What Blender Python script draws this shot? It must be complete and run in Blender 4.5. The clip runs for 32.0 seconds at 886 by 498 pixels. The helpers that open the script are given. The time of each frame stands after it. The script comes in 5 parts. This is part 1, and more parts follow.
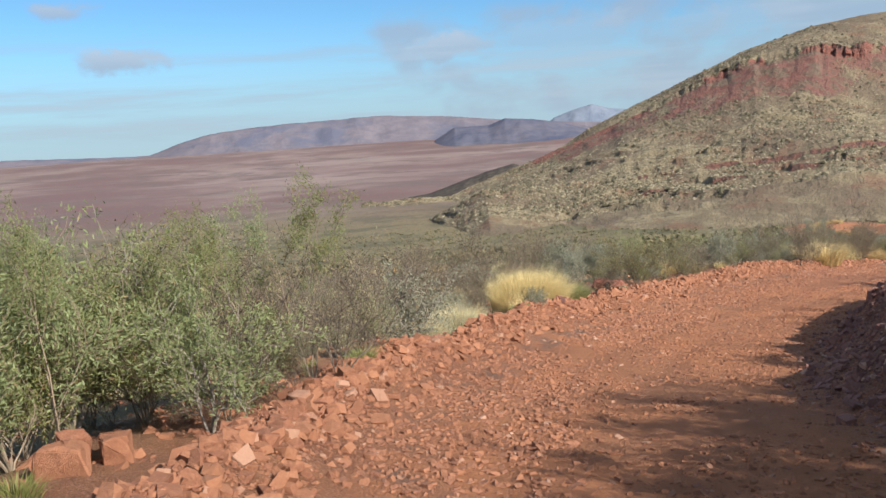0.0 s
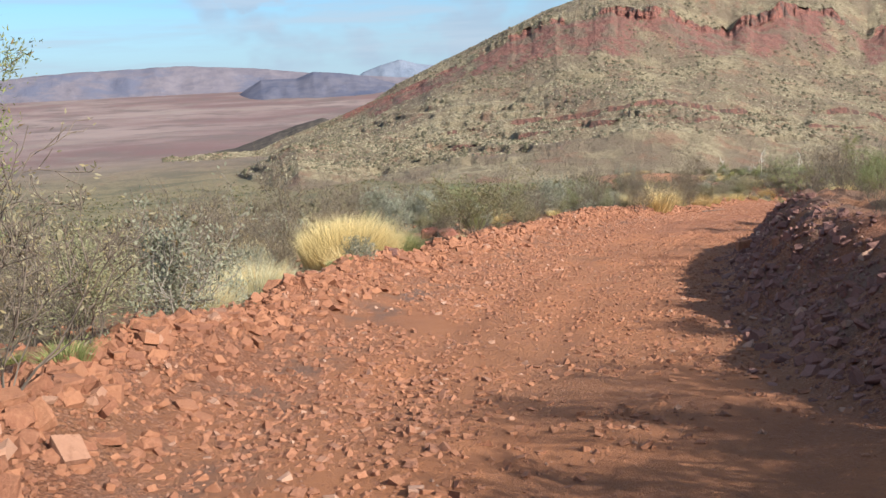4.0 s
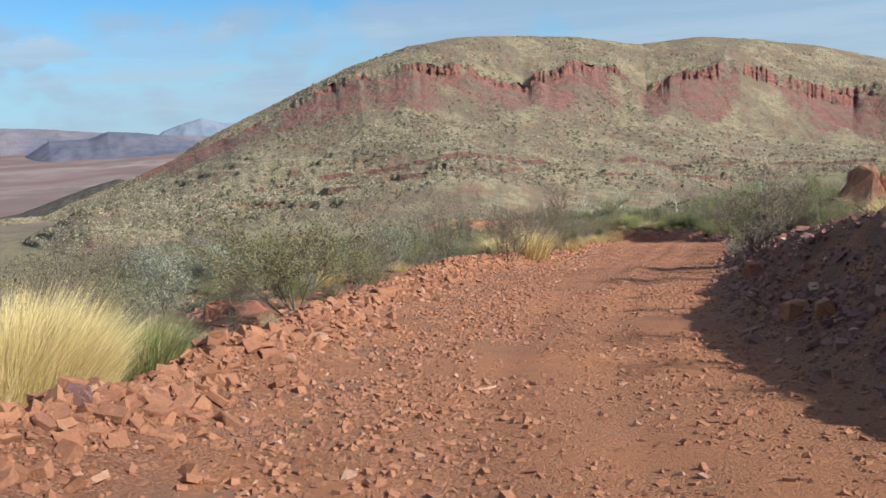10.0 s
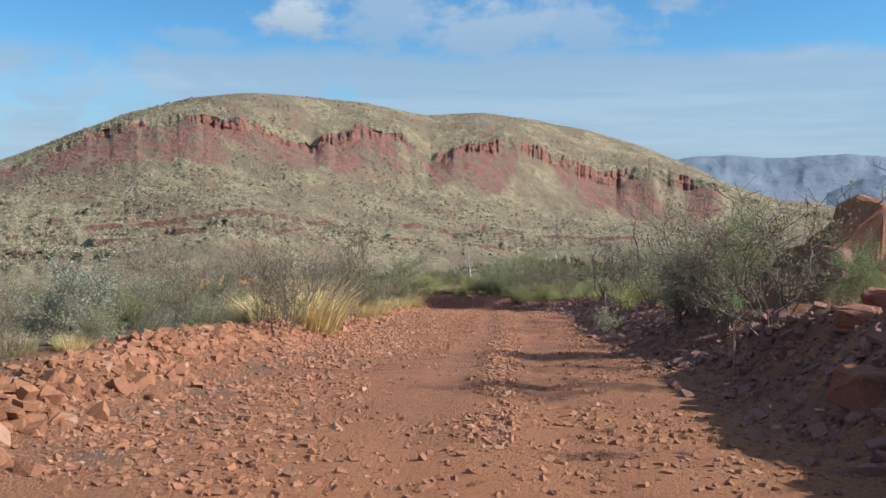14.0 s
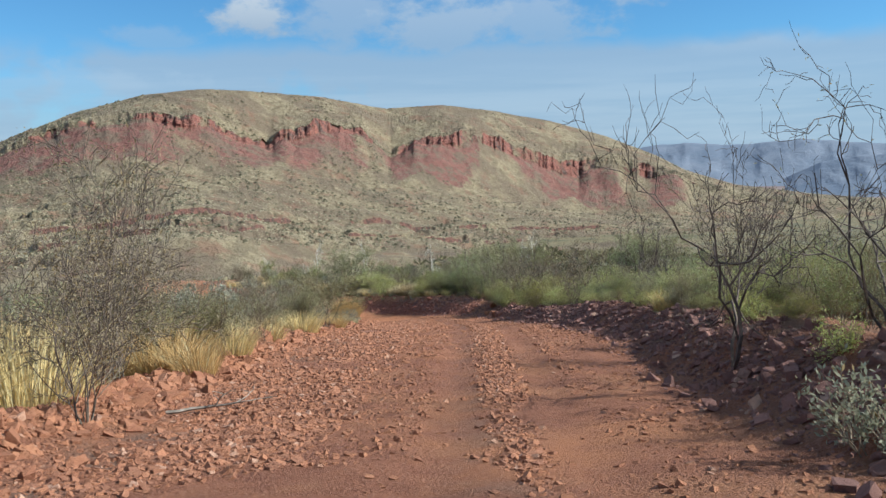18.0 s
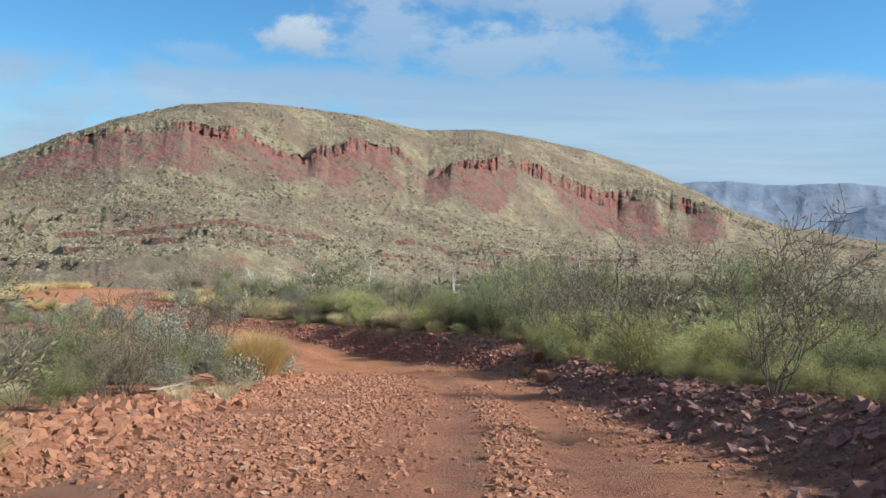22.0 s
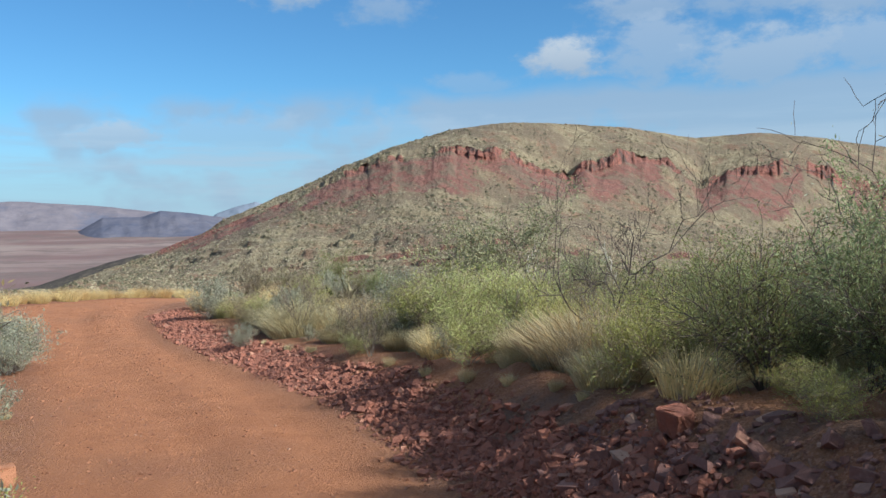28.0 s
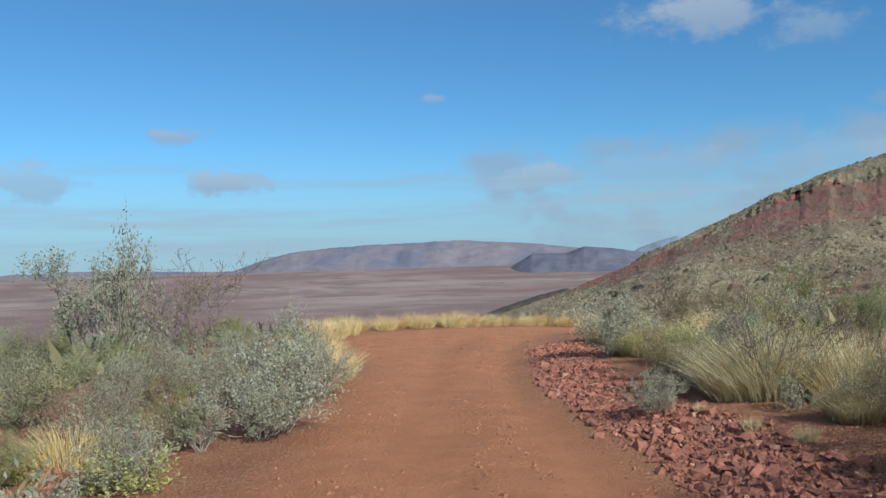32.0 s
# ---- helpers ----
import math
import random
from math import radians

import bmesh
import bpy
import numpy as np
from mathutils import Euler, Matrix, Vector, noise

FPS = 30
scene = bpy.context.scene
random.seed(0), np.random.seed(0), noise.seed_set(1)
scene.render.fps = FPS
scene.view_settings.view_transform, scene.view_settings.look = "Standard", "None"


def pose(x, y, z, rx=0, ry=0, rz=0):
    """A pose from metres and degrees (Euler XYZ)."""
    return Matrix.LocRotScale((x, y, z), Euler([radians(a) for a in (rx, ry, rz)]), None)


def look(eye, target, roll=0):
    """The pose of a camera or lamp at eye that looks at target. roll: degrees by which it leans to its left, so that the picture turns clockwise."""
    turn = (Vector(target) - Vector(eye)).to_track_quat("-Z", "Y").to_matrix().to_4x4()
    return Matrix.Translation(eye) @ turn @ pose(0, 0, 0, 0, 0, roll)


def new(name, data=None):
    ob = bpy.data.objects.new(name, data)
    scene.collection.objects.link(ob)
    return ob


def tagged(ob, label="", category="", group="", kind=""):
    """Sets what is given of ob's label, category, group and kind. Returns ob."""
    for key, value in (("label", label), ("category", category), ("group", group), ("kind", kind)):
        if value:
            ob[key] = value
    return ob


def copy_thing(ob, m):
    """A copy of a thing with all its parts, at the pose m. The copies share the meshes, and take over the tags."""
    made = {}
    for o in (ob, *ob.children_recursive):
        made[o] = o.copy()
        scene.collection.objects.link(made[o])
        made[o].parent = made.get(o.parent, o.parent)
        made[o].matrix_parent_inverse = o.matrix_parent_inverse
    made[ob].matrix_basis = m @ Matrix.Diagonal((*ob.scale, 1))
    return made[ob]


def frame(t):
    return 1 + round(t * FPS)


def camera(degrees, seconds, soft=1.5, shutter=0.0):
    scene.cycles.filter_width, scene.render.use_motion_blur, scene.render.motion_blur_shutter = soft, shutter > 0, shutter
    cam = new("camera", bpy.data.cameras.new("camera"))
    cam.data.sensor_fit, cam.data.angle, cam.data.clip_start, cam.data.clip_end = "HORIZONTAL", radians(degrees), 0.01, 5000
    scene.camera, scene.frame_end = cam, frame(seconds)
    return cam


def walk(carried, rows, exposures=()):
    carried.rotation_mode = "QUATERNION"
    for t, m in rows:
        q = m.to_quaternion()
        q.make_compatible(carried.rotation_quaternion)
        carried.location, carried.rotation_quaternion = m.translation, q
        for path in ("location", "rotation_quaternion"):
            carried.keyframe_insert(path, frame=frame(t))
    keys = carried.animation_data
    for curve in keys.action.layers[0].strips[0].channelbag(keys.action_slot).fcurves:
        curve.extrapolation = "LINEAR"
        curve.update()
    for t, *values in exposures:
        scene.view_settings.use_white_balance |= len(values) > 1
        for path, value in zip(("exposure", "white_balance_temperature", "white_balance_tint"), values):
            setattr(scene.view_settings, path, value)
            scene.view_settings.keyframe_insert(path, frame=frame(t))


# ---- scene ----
cam = camera(53.63, 32.0, soft=1.5)
PATH = [
    (0, (-0.846, -25.398, 12.492), (-1.400, -23.494, 12.233), -3.88),
    (0.5, (-0.990, -24.782, 12.350), (-1.528, -22.876, 12.072), -4.15),
    (1, (-1.156, -24.200, 12.196), (-1.664, -22.290, 11.892), -4.28),
    (1.5, (-1.294, -23.638, 12.066), (-1.760, -21.722, 11.731), -3.97),
    (2, (-1.395, -23.135, 11.996), (-1.793, -21.208, 11.640), -3.32),
    (2.5, (-1.556, -22.648, 11.847), (-1.877, -20.707, 11.485), -2.42),
    (3, (-1.670, -22.078, 11.760), (-1.916, -20.128, 11.393), -1.82),
    (3.5, (-1.781, -21.413, 11.683), (-1.961, -19.455, 11.314), -1.94),
    (4, (-1.909, -20.799, 11.530), (-2.045, -18.841, 11.147), -2.78),
    (4.5, (-1.999, -20.112, 11.432), (-2.090, -18.153, 11.040), -3.58),
    (6.5, (-2.401, -17.131, 11.005), (-2.350, -15.159, 10.678), -1.67),
    (7, (-2.487, -16.379, 10.897), (-2.407, -14.404, 10.592), -0.92),
    (7.5, (-2.558, -15.530, 10.757), (-2.458, -13.555, 10.458), -0.41),
    (8, (-2.610, -14.573, 10.592), (-2.503, -12.599, 10.286), -0.68),
    (8.5, (-2.624, -13.603, 10.447), (-2.514, -11.632, 10.126), -1.45),
    (9, (-2.558, -12.710, 10.295), (-2.432, -10.741, 9.966), -2.42),
    (9.5, (-2.440, -11.748, 10.139), (-2.257, -9.782, 9.822), -3.22),
    (10, (-2.321, -10.780, 10.020), (-2.026, -8.822, 9.739), -3.53),
    (10.5, (-2.128, -9.862, 9.909), (-1.692, -7.924, 9.678), -3.57),
    (11, (-1.971, -8.921, 9.785), (-1.410, -7.010, 9.601), -3.16),
    (11.5, (-1.788, -7.880, 9.624), (-1.140, -5.993, 9.473), -2.57),
    (12, (-1.535, -6.634, 9.462), (-0.843, -4.762, 9.335), -1.83),
    (12.5, (-1.159, -5.267, 9.243), (-0.453, -3.398, 9.138), -1.13),
    (13, (-0.729, -3.680, 9.028), (-0.011, -1.816, 8.924), -0.46),
    (13.5, (-0.223, -2.068, 8.779), (0.523, -0.216, 8.654), 0.05),
    (14, (0.292, -0.503, 8.538), (1.068, 1.334, 8.385), 0.15),
    (14.5, (0.910, 1.139, 8.349), (1.715, 2.962, 8.179), -0.04),
    (15, (1.600, 2.853, 8.166), (2.430, 4.664, 7.990), -0.73),
    (15.5, (2.414, 4.578, 7.965), (3.263, 6.379, 7.774), -1.66),
    (17.5, (5.766, 11.059, 7.172), (6.632, 12.850, 6.968), -1.75),
    (18, (6.721, 12.881, 6.962), (7.572, 14.684, 6.796), -1.29),
    (18.5, (7.686, 14.744, 6.731), (8.531, 16.550, 6.571), -1.05),
    (19, (8.658, 16.584, 6.452), (9.502, 18.388, 6.272), -0.71),
    (19.5, (9.641, 18.467, 6.151), (10.477, 20.272, 5.939), -0.35),
    (20, (10.603, 20.366, 5.887), (11.422, 22.176, 5.660), -0.30),
    (20.5, (11.557, 22.207, 5.680), (12.359, 24.027, 5.465), -0.35),
    (21, (12.507, 24.070, 5.443), (13.299, 25.897, 5.259), -0.16),
    (21.5, (13.457, 25.940, 5.195), (14.247, 27.772, 5.051), 0.53),
    (22, (14.431, 27.921, 4.971), (15.214, 29.758, 4.863), 1.59),
    (22.5, (15.421, 29.920, 4.674), (16.178, 31.769, 4.582), 2.48),
    (23, (16.453, 31.967, 4.352), (17.168, 33.832, 4.261), 3.01),
    (23.5, (17.478, 34.118, 4.025), (18.148, 36.000, 3.914), 3.16),
    (24, (18.507, 36.160, 3.685), (19.136, 38.053, 3.536), 3.08),
    (24.5, (19.452, 38.205, 3.349), (20.034, 40.109, 3.158), 3.01),
    (25, (20.222, 40.080, 3.009), (20.748, 41.994, 2.769), 2.71),
    (25.5, (20.836, 41.728, 2.767), (21.294, 43.657, 2.499), 2.29),
    (27.5, (22.335, 45.932, 2.313), (22.568, 47.914, 2.195), -0.82),
    (28, (22.523, 46.886, 2.220), (22.714, 48.876, 2.154), -1.19),
    (28.5, (22.640, 47.782, 2.082), (22.765, 49.777, 2.031), -1.03),
    (29, (22.676, 48.711, 2.011), (22.554, 50.707, 1.973), -1.85),
    (29.5, (22.649, 49.547, 1.926), (22.333, 51.522, 1.918), -1.77),
    (30, (22.590, 50.439, 1.818), (22.134, 52.386, 1.813), -0.78),
    (30.5, (22.414, 51.410, 1.728), (21.855, 53.331, 1.730), -0.59),
    (31, (22.231, 52.399, 1.626), (21.594, 54.295, 1.641), -0.72),
    (31.5, (21.955, 53.373, 1.572), (21.261, 55.249, 1.600), -1.24),
    (32, (21.619, 54.298, 1.494), (20.886, 56.159, 1.532), -1.80),
]
walk(cam, [(t, look(eye, target, roll)) for t, eye, target, roll in PATH], exposures=((0, 0.78, 6500, 10), (1.5, 0.9, 6500, 10), (3, 1.02, 6500, 10), (4, 1.0, 6450, 10), (8, 0.85, 6250, 7), (13, 0.82, 6050, 4), (18, 0.77, 5950, 3), (19, 0.82, 5950, 3), (20, 1.05, 5950, 3), (21, 0.87, 5950, 3), (24, 0.92, 6000, 3), (25, 0.98, 6000, 3), (26, 0.9, 6000, 3), (28, 0.78, 6000, 4), (29, 0.74, 5950, 4), (30, 0.62, 5950, 4), (31, 0.68, 5950, 4), (32, 0.52, 5900, 3)))

# ---- light ----
SUN_BEARING, SUN_HEIGHT = 120.0, 34.0  # degrees clockwise from +y, degrees above level
sb, sh = radians(SUN_BEARING), radians(SUN_HEIGHT)
sun_dir = Vector((math.sin(sb) * math.cos(sh), math.cos(sb) * math.cos(sh), math.sin(sh)))
sun_data = bpy.data.lights.new("sun", "SUN")
sun_data.energy, sun_data.angle, sun_data.color = 4.6, radians(0.55), (1.0, 0.95, 0.87)
sun = new("sun", sun_data)
sun.matrix_world = look(sun_dir * 50, (0, 0, 0))


class Nodes:
    """Short hand for node trees."""

    def __init__(self, tree):
        self.t = tree
        tree.nodes.clear()

    def add(self, kind, ins=None, **props):
        n = self.t.nodes.new(kind)
        for k, v in props.items():
            setattr(n, k, v)
        for k, v in (ins or {}).items():
            if isinstance(v, bpy.types.NodeSocket):
                self.t.links.new(v, n.inputs[k])
            else:
                n.inputs[k].default_value = v
        return n

    def math(self, op, a, b=0.0, c=0.0, clamp=False):
        return self.add("ShaderNodeMath", {0: a, 1: b, 2: c}, operation=op, use_clamp=clamp).outputs[0]

    def mix(self, f, a, b):
        n = self.add("ShaderNodeMix", {0: f, 6: a, 7: b}, data_type="RGBA")
        return n.outputs[2]

    def noise(self, vec, scale, detail=4.0, rough=0.55, dist=0.0):
        n = self.add("ShaderNodeTexNoise", {"Scale": scale, "Detail": detail, "Roughness": rough, "Distortion": dist})
        if vec is not None:
            self.t.links.new(vec, n.inputs["Vector"])
        return n.outputs["Fac"]

    def ramp(self, f, lo, hi):
        return self.add("ShaderNodeMapRange", {"Value": f, "From Min": lo, "From Max": hi}, interpolation_type="SMOOTHSTEP").outputs[0]

    def vec(self, op, a, b=(0, 0, 0)):
        return self.add("ShaderNodeVectorMath", {0: a, 1: b}, operation=op).outputs[0]


# ---- sky with clouds ----
world = bpy.data.worlds.new("world")
scene.world = world
world.use_nodes = True
W = Nodes(world.node_tree)
sky = W.add("ShaderNodeTexSky", sky_type="NISHITA", sun_disc=False, sun_elevation=sh, sun_rotation=sb, altitude=600.0, air_density=1.0, dust_density=0.0, ozone_density=2.2)
way = W.add("ShaderNodeTexCoord").outputs["Generated"]
xyz = W.add("ShaderNodeSeparateXYZ", {0: way})
up = W.math("MAXIMUM", xyz.outputs[2], 0.0)
flat = W.math("ADD", up, 0.055)
plane = W.add("ShaderNodeCombineXYZ", {0: W.math("DIVIDE", xyz.outputs[0], flat), 1: W.math("DIVIDE", xyz.outputs[1], flat), 2: 0.0}).outputs[0]
# thin streaks low over the horizon
streak_vec = W.vec("MULTIPLY", way, (2.6, 2.6, 34.0))
streak = W.ramp(W.noise(streak_vec, 1.15, 5, 0.6), 0.42, 0.68)
low = W.math("MULTIPLY", W.ramp(up, 0.145, 0.075), W.ramp(up, 0.0, 0.03))
streak = W.math("MULTIPLY", W.math("MULTIPLY", streak, low), 0.62)
# heaped clouds: bearing, height, half width, half height (degrees), strength
HEAPS = [
    (13.8, 9.9, 3.0, 1.6, 1.0), (19.5, 10.1, 4.6, 2.6, 0.6), (25.5, 9.4, 6.0, 2.3, 0.7), (31.8, 9.5, 4.8, 1.9, 0.6),
    (18.2, 13.2, 4.6, 1.5, 0.65), (24.5, 13.2, 4.4, 1.6, 0.6), (31.5, 12.8, 4.8, 2.0, 0.7), (37.2, 12.4, 4.2, 1.9, 0.65),
    (7.4, 8.8, 3.2, 0.9, 0.34), (44.5, 7.3, 4.5, 0.8, 0.45), (-35.0, 5.6, 2.9, 0.9, 0.8), (-14.8, 5.4, 3.4, 1.0, 0.75),
    (-7.0, 5.7, 6.5, 1.2, 0.42), (2.5, 5.8, 7.0, 1.1, 0.4), (-38.1, 8.5, 1.9, 0.7, 0.75), (-46.4, 5.6, 2.4, 1.1, 0.6),
    (-21.9, 10.8, 0.8, 0.3, 0.6), (-4.3, 14.9, 5.2, 1.5, 0.8), (1.8, 13.6, 3.0, 1.2, 0.5),
]
puff = W.noise(W.vec("MULTIPLY", way, (1, 1, 1.7)), 17.0, 6, 0.62)
puff2 = W.noise(W.vec("MULTIPLY", way, (1, 1, 1.7)), 6.0, 4, 0.6)
heap, shade = None, None
for bearing, height, half_w, half_h, strength in HEAPS:
    a, e = radians(bearing), radians(height)
    mid = Vector((math.sin(a) * math.cos(e), math.cos(a) * math.cos(e), math.sin(e)))
    side, rise = Vector((math.cos(a), -math.sin(a), 0)), Vector((-math.sin(a) * math.sin(e), -math.cos(a) * math.sin(e), math.cos(e)))
    off = W.vec("SUBTRACT", way, mid[:])
    du = W.add("ShaderNodeVectorMath", {0: off, 1: (side / radians(half_w))[:]}, operation="DOT_PRODUCT").outputs["Value"]
    dv = W.add("ShaderNodeVectorMath", {0: off, 1: (rise / radians(half_h))[:]}, operation="DOT_PRODUCT").outputs["Value"]
    d = W.math("SQRT", W.math("ADD", W.math("MULTIPLY", du, du), W.math("MULTIPLY", dv, dv)))
    f = W.math("MULTIPLY", W.ramp(W.math("ADD", d, W.math("MULTIPLY", W.math("SUBTRACT", puff, 0.5), 3.0)), 1.15, 0.35), strength)
    g = W.math("MULTIPLY", f, W.math("MULTIPLY_ADD", dv, 0.5, 0.22, clamp=True))
    heap = f if heap is None else W.math("MAXIMUM", heap, f)
    shade = g if shade is None else W.math("MAXIMUM", shade, g)
band = W.math("MULTIPLY", W.math("MULTIPLY", W.ramp(W.math("MULTIPLY_ADD", puff2, 0.05, up), 0.178, 0.155), W.ramp(up, -0.02, 0.03)), W.ramp(W.math("ADD", puff2, W.math("MULTIPLY", xyz.outputs[0], 0.5)), 0.36, 0.56))
band = W.math("MULTIPLY", band, 0.72)
# scattered clouds added over the unseen rest of the sky as fill light
over = W.noise(plane, 0.9, 5, 0.55)
over = W.math("MULTIPLY", W.ramp(over, 0.40, 0.56), W.ramp(up, 0.27, 0.42))
cloud = W.math("MAXIMUM", W.math("MAXIMUM", W.math("MAXIMUM", heap, streak), band), over, clamp=True)
lit = W.mix(W.math("MULTIPLY_ADD", shade, 1.1, W.math("MULTIPLY_ADD", over, 0.6, W.math("MULTIPLY", streak, 0.55)), clamp=True), (3.0, 3.7, 4.7, 1), (5.1, 5.4, 5.9, 1))
tint = W.add("ShaderNodeMix", {0: 1.0, 6: sky.outputs[0], 7: (0.52, 0.81, 1.0, 1)}, data_type="RGBA", blend_type="MULTIPLY").outputs[2]
haze = W.math("MULTIPLY", W.ramp(up, 0.14, 0.0), 0.85)
tint = W.mix(haze, tint, (3.1, 4.25, 5.35, 1))
both = W.mix(cloud, tint, lit)
W.add("ShaderNodeOutputWorld", {0: W.add("ShaderNodeBackground", {0: both, 1: 0.075}).outputs[0]})


# ---- materials ----
def material(name, rough=0.9):
    m = bpy.data.materials.new(name)
    m.use_nodes = True
    n = Nodes(m.node_tree)
    n.bsdf = n.add("ShaderNodeBsdfPrincipled", {"Roughness": rough})
    n.bsdf.inputs["Specular IOR Level"].default_value = 0.25
    n.add("ShaderNodeOutputMaterial", {0: n.bsdf.outputs[0]})
    n.pos = n.add("ShaderNodeNewGeometry").outputs["Position"]
    return m, n


def bump(n, height, strength=0.5, dist=0.02):
    b = n.add("ShaderNodeBump", {"Height": height, "Strength": strength, "Distance": dist})
    n.t.links.new(b.outputs[0], n.bsdf.inputs["Normal"])


def attr(n, name):
    return n.add("ShaderNodeAttribute", attribute_name=name).outputs["Fac"]


def ground_material():
    m, n = material("red_earth")
    big, mid, fine = n.noise(n.pos, 0.35, 4), n.noise(n.pos, 2.4, 5, 0.6), n.noise(n.pos, 26, 6, 0.7)
    soil = n.mix(n.ramp(mid, 0.3, 0.7), (0.275, 0.118, 0.058, 1), (0.355, 0.168, 0.085, 1))
    soil = n.mix(n.ramp(big, 0.45, 0.7), soil, (0.24, 0.096, 0.052, 1))
    soil = n.mix(n.math("MULTIPLY", n.ramp(fine, 0.52, 0.7), 0.8), soil, (0.17, 0.065, 0.04, 1))
    dust = n.mix(n.ramp(mid, 0.35, 0.65), (0.445, 0.19, 0.09, 1), (0.38, 0.155, 0.072, 1))
    dust = n.mix(n.math("MULTIPLY", n.ramp(fine, 0.52, 0.74), 0.45), dust, (0.265, 0.10, 0.055, 1))
    bits = n.add("ShaderNodeTexVoronoi", {"Vector": n.pos, "Scale": 30.0})
    bits2 = n.add("ShaderNodeTexVoronoi", {"Vector": n.pos, "Scale": 62.0})
    tone = n.add("ShaderNodeSeparateColor", {0: bits.outputs["Color"]}).outputs[0]
    tone2 = n.add("ShaderNodeSeparateColor", {0: bits2.outputs["Color"]}).outputs[1]
    patch = n.ramp(n.noise(n.pos, 1.1, 4, 0.6), 0.38, 0.6)
    soil = n.mix(n.math("MULTIPLY", patch, n.ramp(tone, 0.55, 0.8)), soil, n.mix(tone2, (0.20, 0.085, 0.055, 1), (0.44, 0.22, 0.14, 1)))
    soil = n.mix(n.math("MULTIPLY", n.ramp(tone2, 0.7, 0.9), 0.6), soil, (0.46, 0.235, 0.15, 1))
    dust = n.mix(n.math("MULTIPLY", n.ramp(tone2, 0.8, 0.95), 0.45), dust, (0.30, 0.125, 0.075, 1))
    col = n.mix(attr(n, "track"), soil, dust)
    deep = n.mix(n.ramp(mid, 0.35, 0.65), (0.235, 0.092, 0.052, 1), (0.315, 0.13, 0.073, 1))
    deep = n.mix(n.math("MULTIPLY", n.ramp(tone2, 0.6, 0.85), 0.5), deep, (0.36, 0.175, 0.115, 1))
    col = n.mix(n.math("MULTIPLY", attr(n, "deep"), n.ramp(n.noise(n.pos, 0.7, 5, 0.65), 0.3, 0.6)), col, deep)
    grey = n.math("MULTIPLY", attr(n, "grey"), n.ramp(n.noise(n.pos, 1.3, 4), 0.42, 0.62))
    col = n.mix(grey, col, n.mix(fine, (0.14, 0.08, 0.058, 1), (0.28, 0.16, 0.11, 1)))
    scrub = n.mix(n.ramp(n.noise(n.pos, 0.9, 5), 0.35, 0.7), (0.15, 0.13, 0.07, 1), (0.235, 0.185, 0.105, 1))
    scrub = n.mix(n.ramp(n.noise(n.pos, 0.12, 5), 0.55, 0.72), scrub, (0.24, 0.13, 0.08, 1))
    scrub = n.mix(n.ramp(n.noise(n.pos, 0.03, 6, 0.7), 0.46, 0.60), scrub, (0.105, 0.098, 0.055, 1))
    scrub = n.mix(n.math("MULTIPLY", n.ramp(n.noise(n.pos, 0.28, 5, 0.75), 0.50, 0.62), 0.8), scrub, (0.085, 0.078, 0.045, 1))
    col = n.mix(n.math("MULTIPLY", attr(n, "scrub"), n.ramp(n.noise(n.pos, 0.5, 5), 0.2, 0.4)), col, scrub)
    # plain tones carry some distance haze, brought in by the far mask
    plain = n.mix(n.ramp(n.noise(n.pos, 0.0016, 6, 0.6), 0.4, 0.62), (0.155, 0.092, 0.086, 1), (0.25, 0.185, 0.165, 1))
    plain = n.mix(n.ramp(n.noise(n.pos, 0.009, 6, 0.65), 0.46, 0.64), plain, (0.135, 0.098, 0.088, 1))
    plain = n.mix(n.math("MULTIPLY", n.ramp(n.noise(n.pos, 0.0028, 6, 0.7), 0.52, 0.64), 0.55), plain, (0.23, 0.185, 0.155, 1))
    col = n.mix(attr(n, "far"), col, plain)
    n.t.links.new(col, n.bsdf.inputs["Base Color"])
    stones = n.math("MULTIPLY", n.math("SUBTRACT", 1.0, n.math("ADD", bits.outputs["Distance"], n.math("MULTIPLY", bits2.outputs["Distance"], 0.5))), n.math("SUBTRACT", 1.25, attr(n, "track")))
    bump(n, n.math("ADD", n.math("ADD", fine, n.noise(n.pos, 90, 4, 0.7)), stones), 1.0, 0.032)
    return m


def rock_material(name, a, b, c):
    m, n = material(name, 0.85)
    rnd = n.add("ShaderNodeNewGeometry").outputs["Random Per Island"]
    own = n.add("ShaderNodeObjectInfo").outputs["Random"]
    rnd = n.math("FRACT", n.math("ADD", rnd, own))
    obj = n.pos
    g = n.noise(obj, 11, 5, 0.7)
    col = n.mix(rnd, a, b)
    col = n.mix(n.math("MULTIPLY", n.ramp(n.noise(obj, 34, 4, 0.7), 0.45, 0.7), 0.4), col, (a[0] * 1.2, a[1] * 1.35, a[2] * 1.4, 1))
    col = n.mix(n.ramp(rnd, 0.93, 0.98), col, c)
    col = n.mix(n.math("MULTIPLY", n.ramp(g, 0.5, 0.75), 0.55), col, (a[0] * 0.45, a[1] * 0.45, a[2] * 0.5, 1))
    n.t.links.new(col, n.bsdf.inputs["Base Color"])
    bump(n, n.math("ADD", g, n.noise(obj, 45, 5, 0.75)), 0.9, 0.018)
    return m


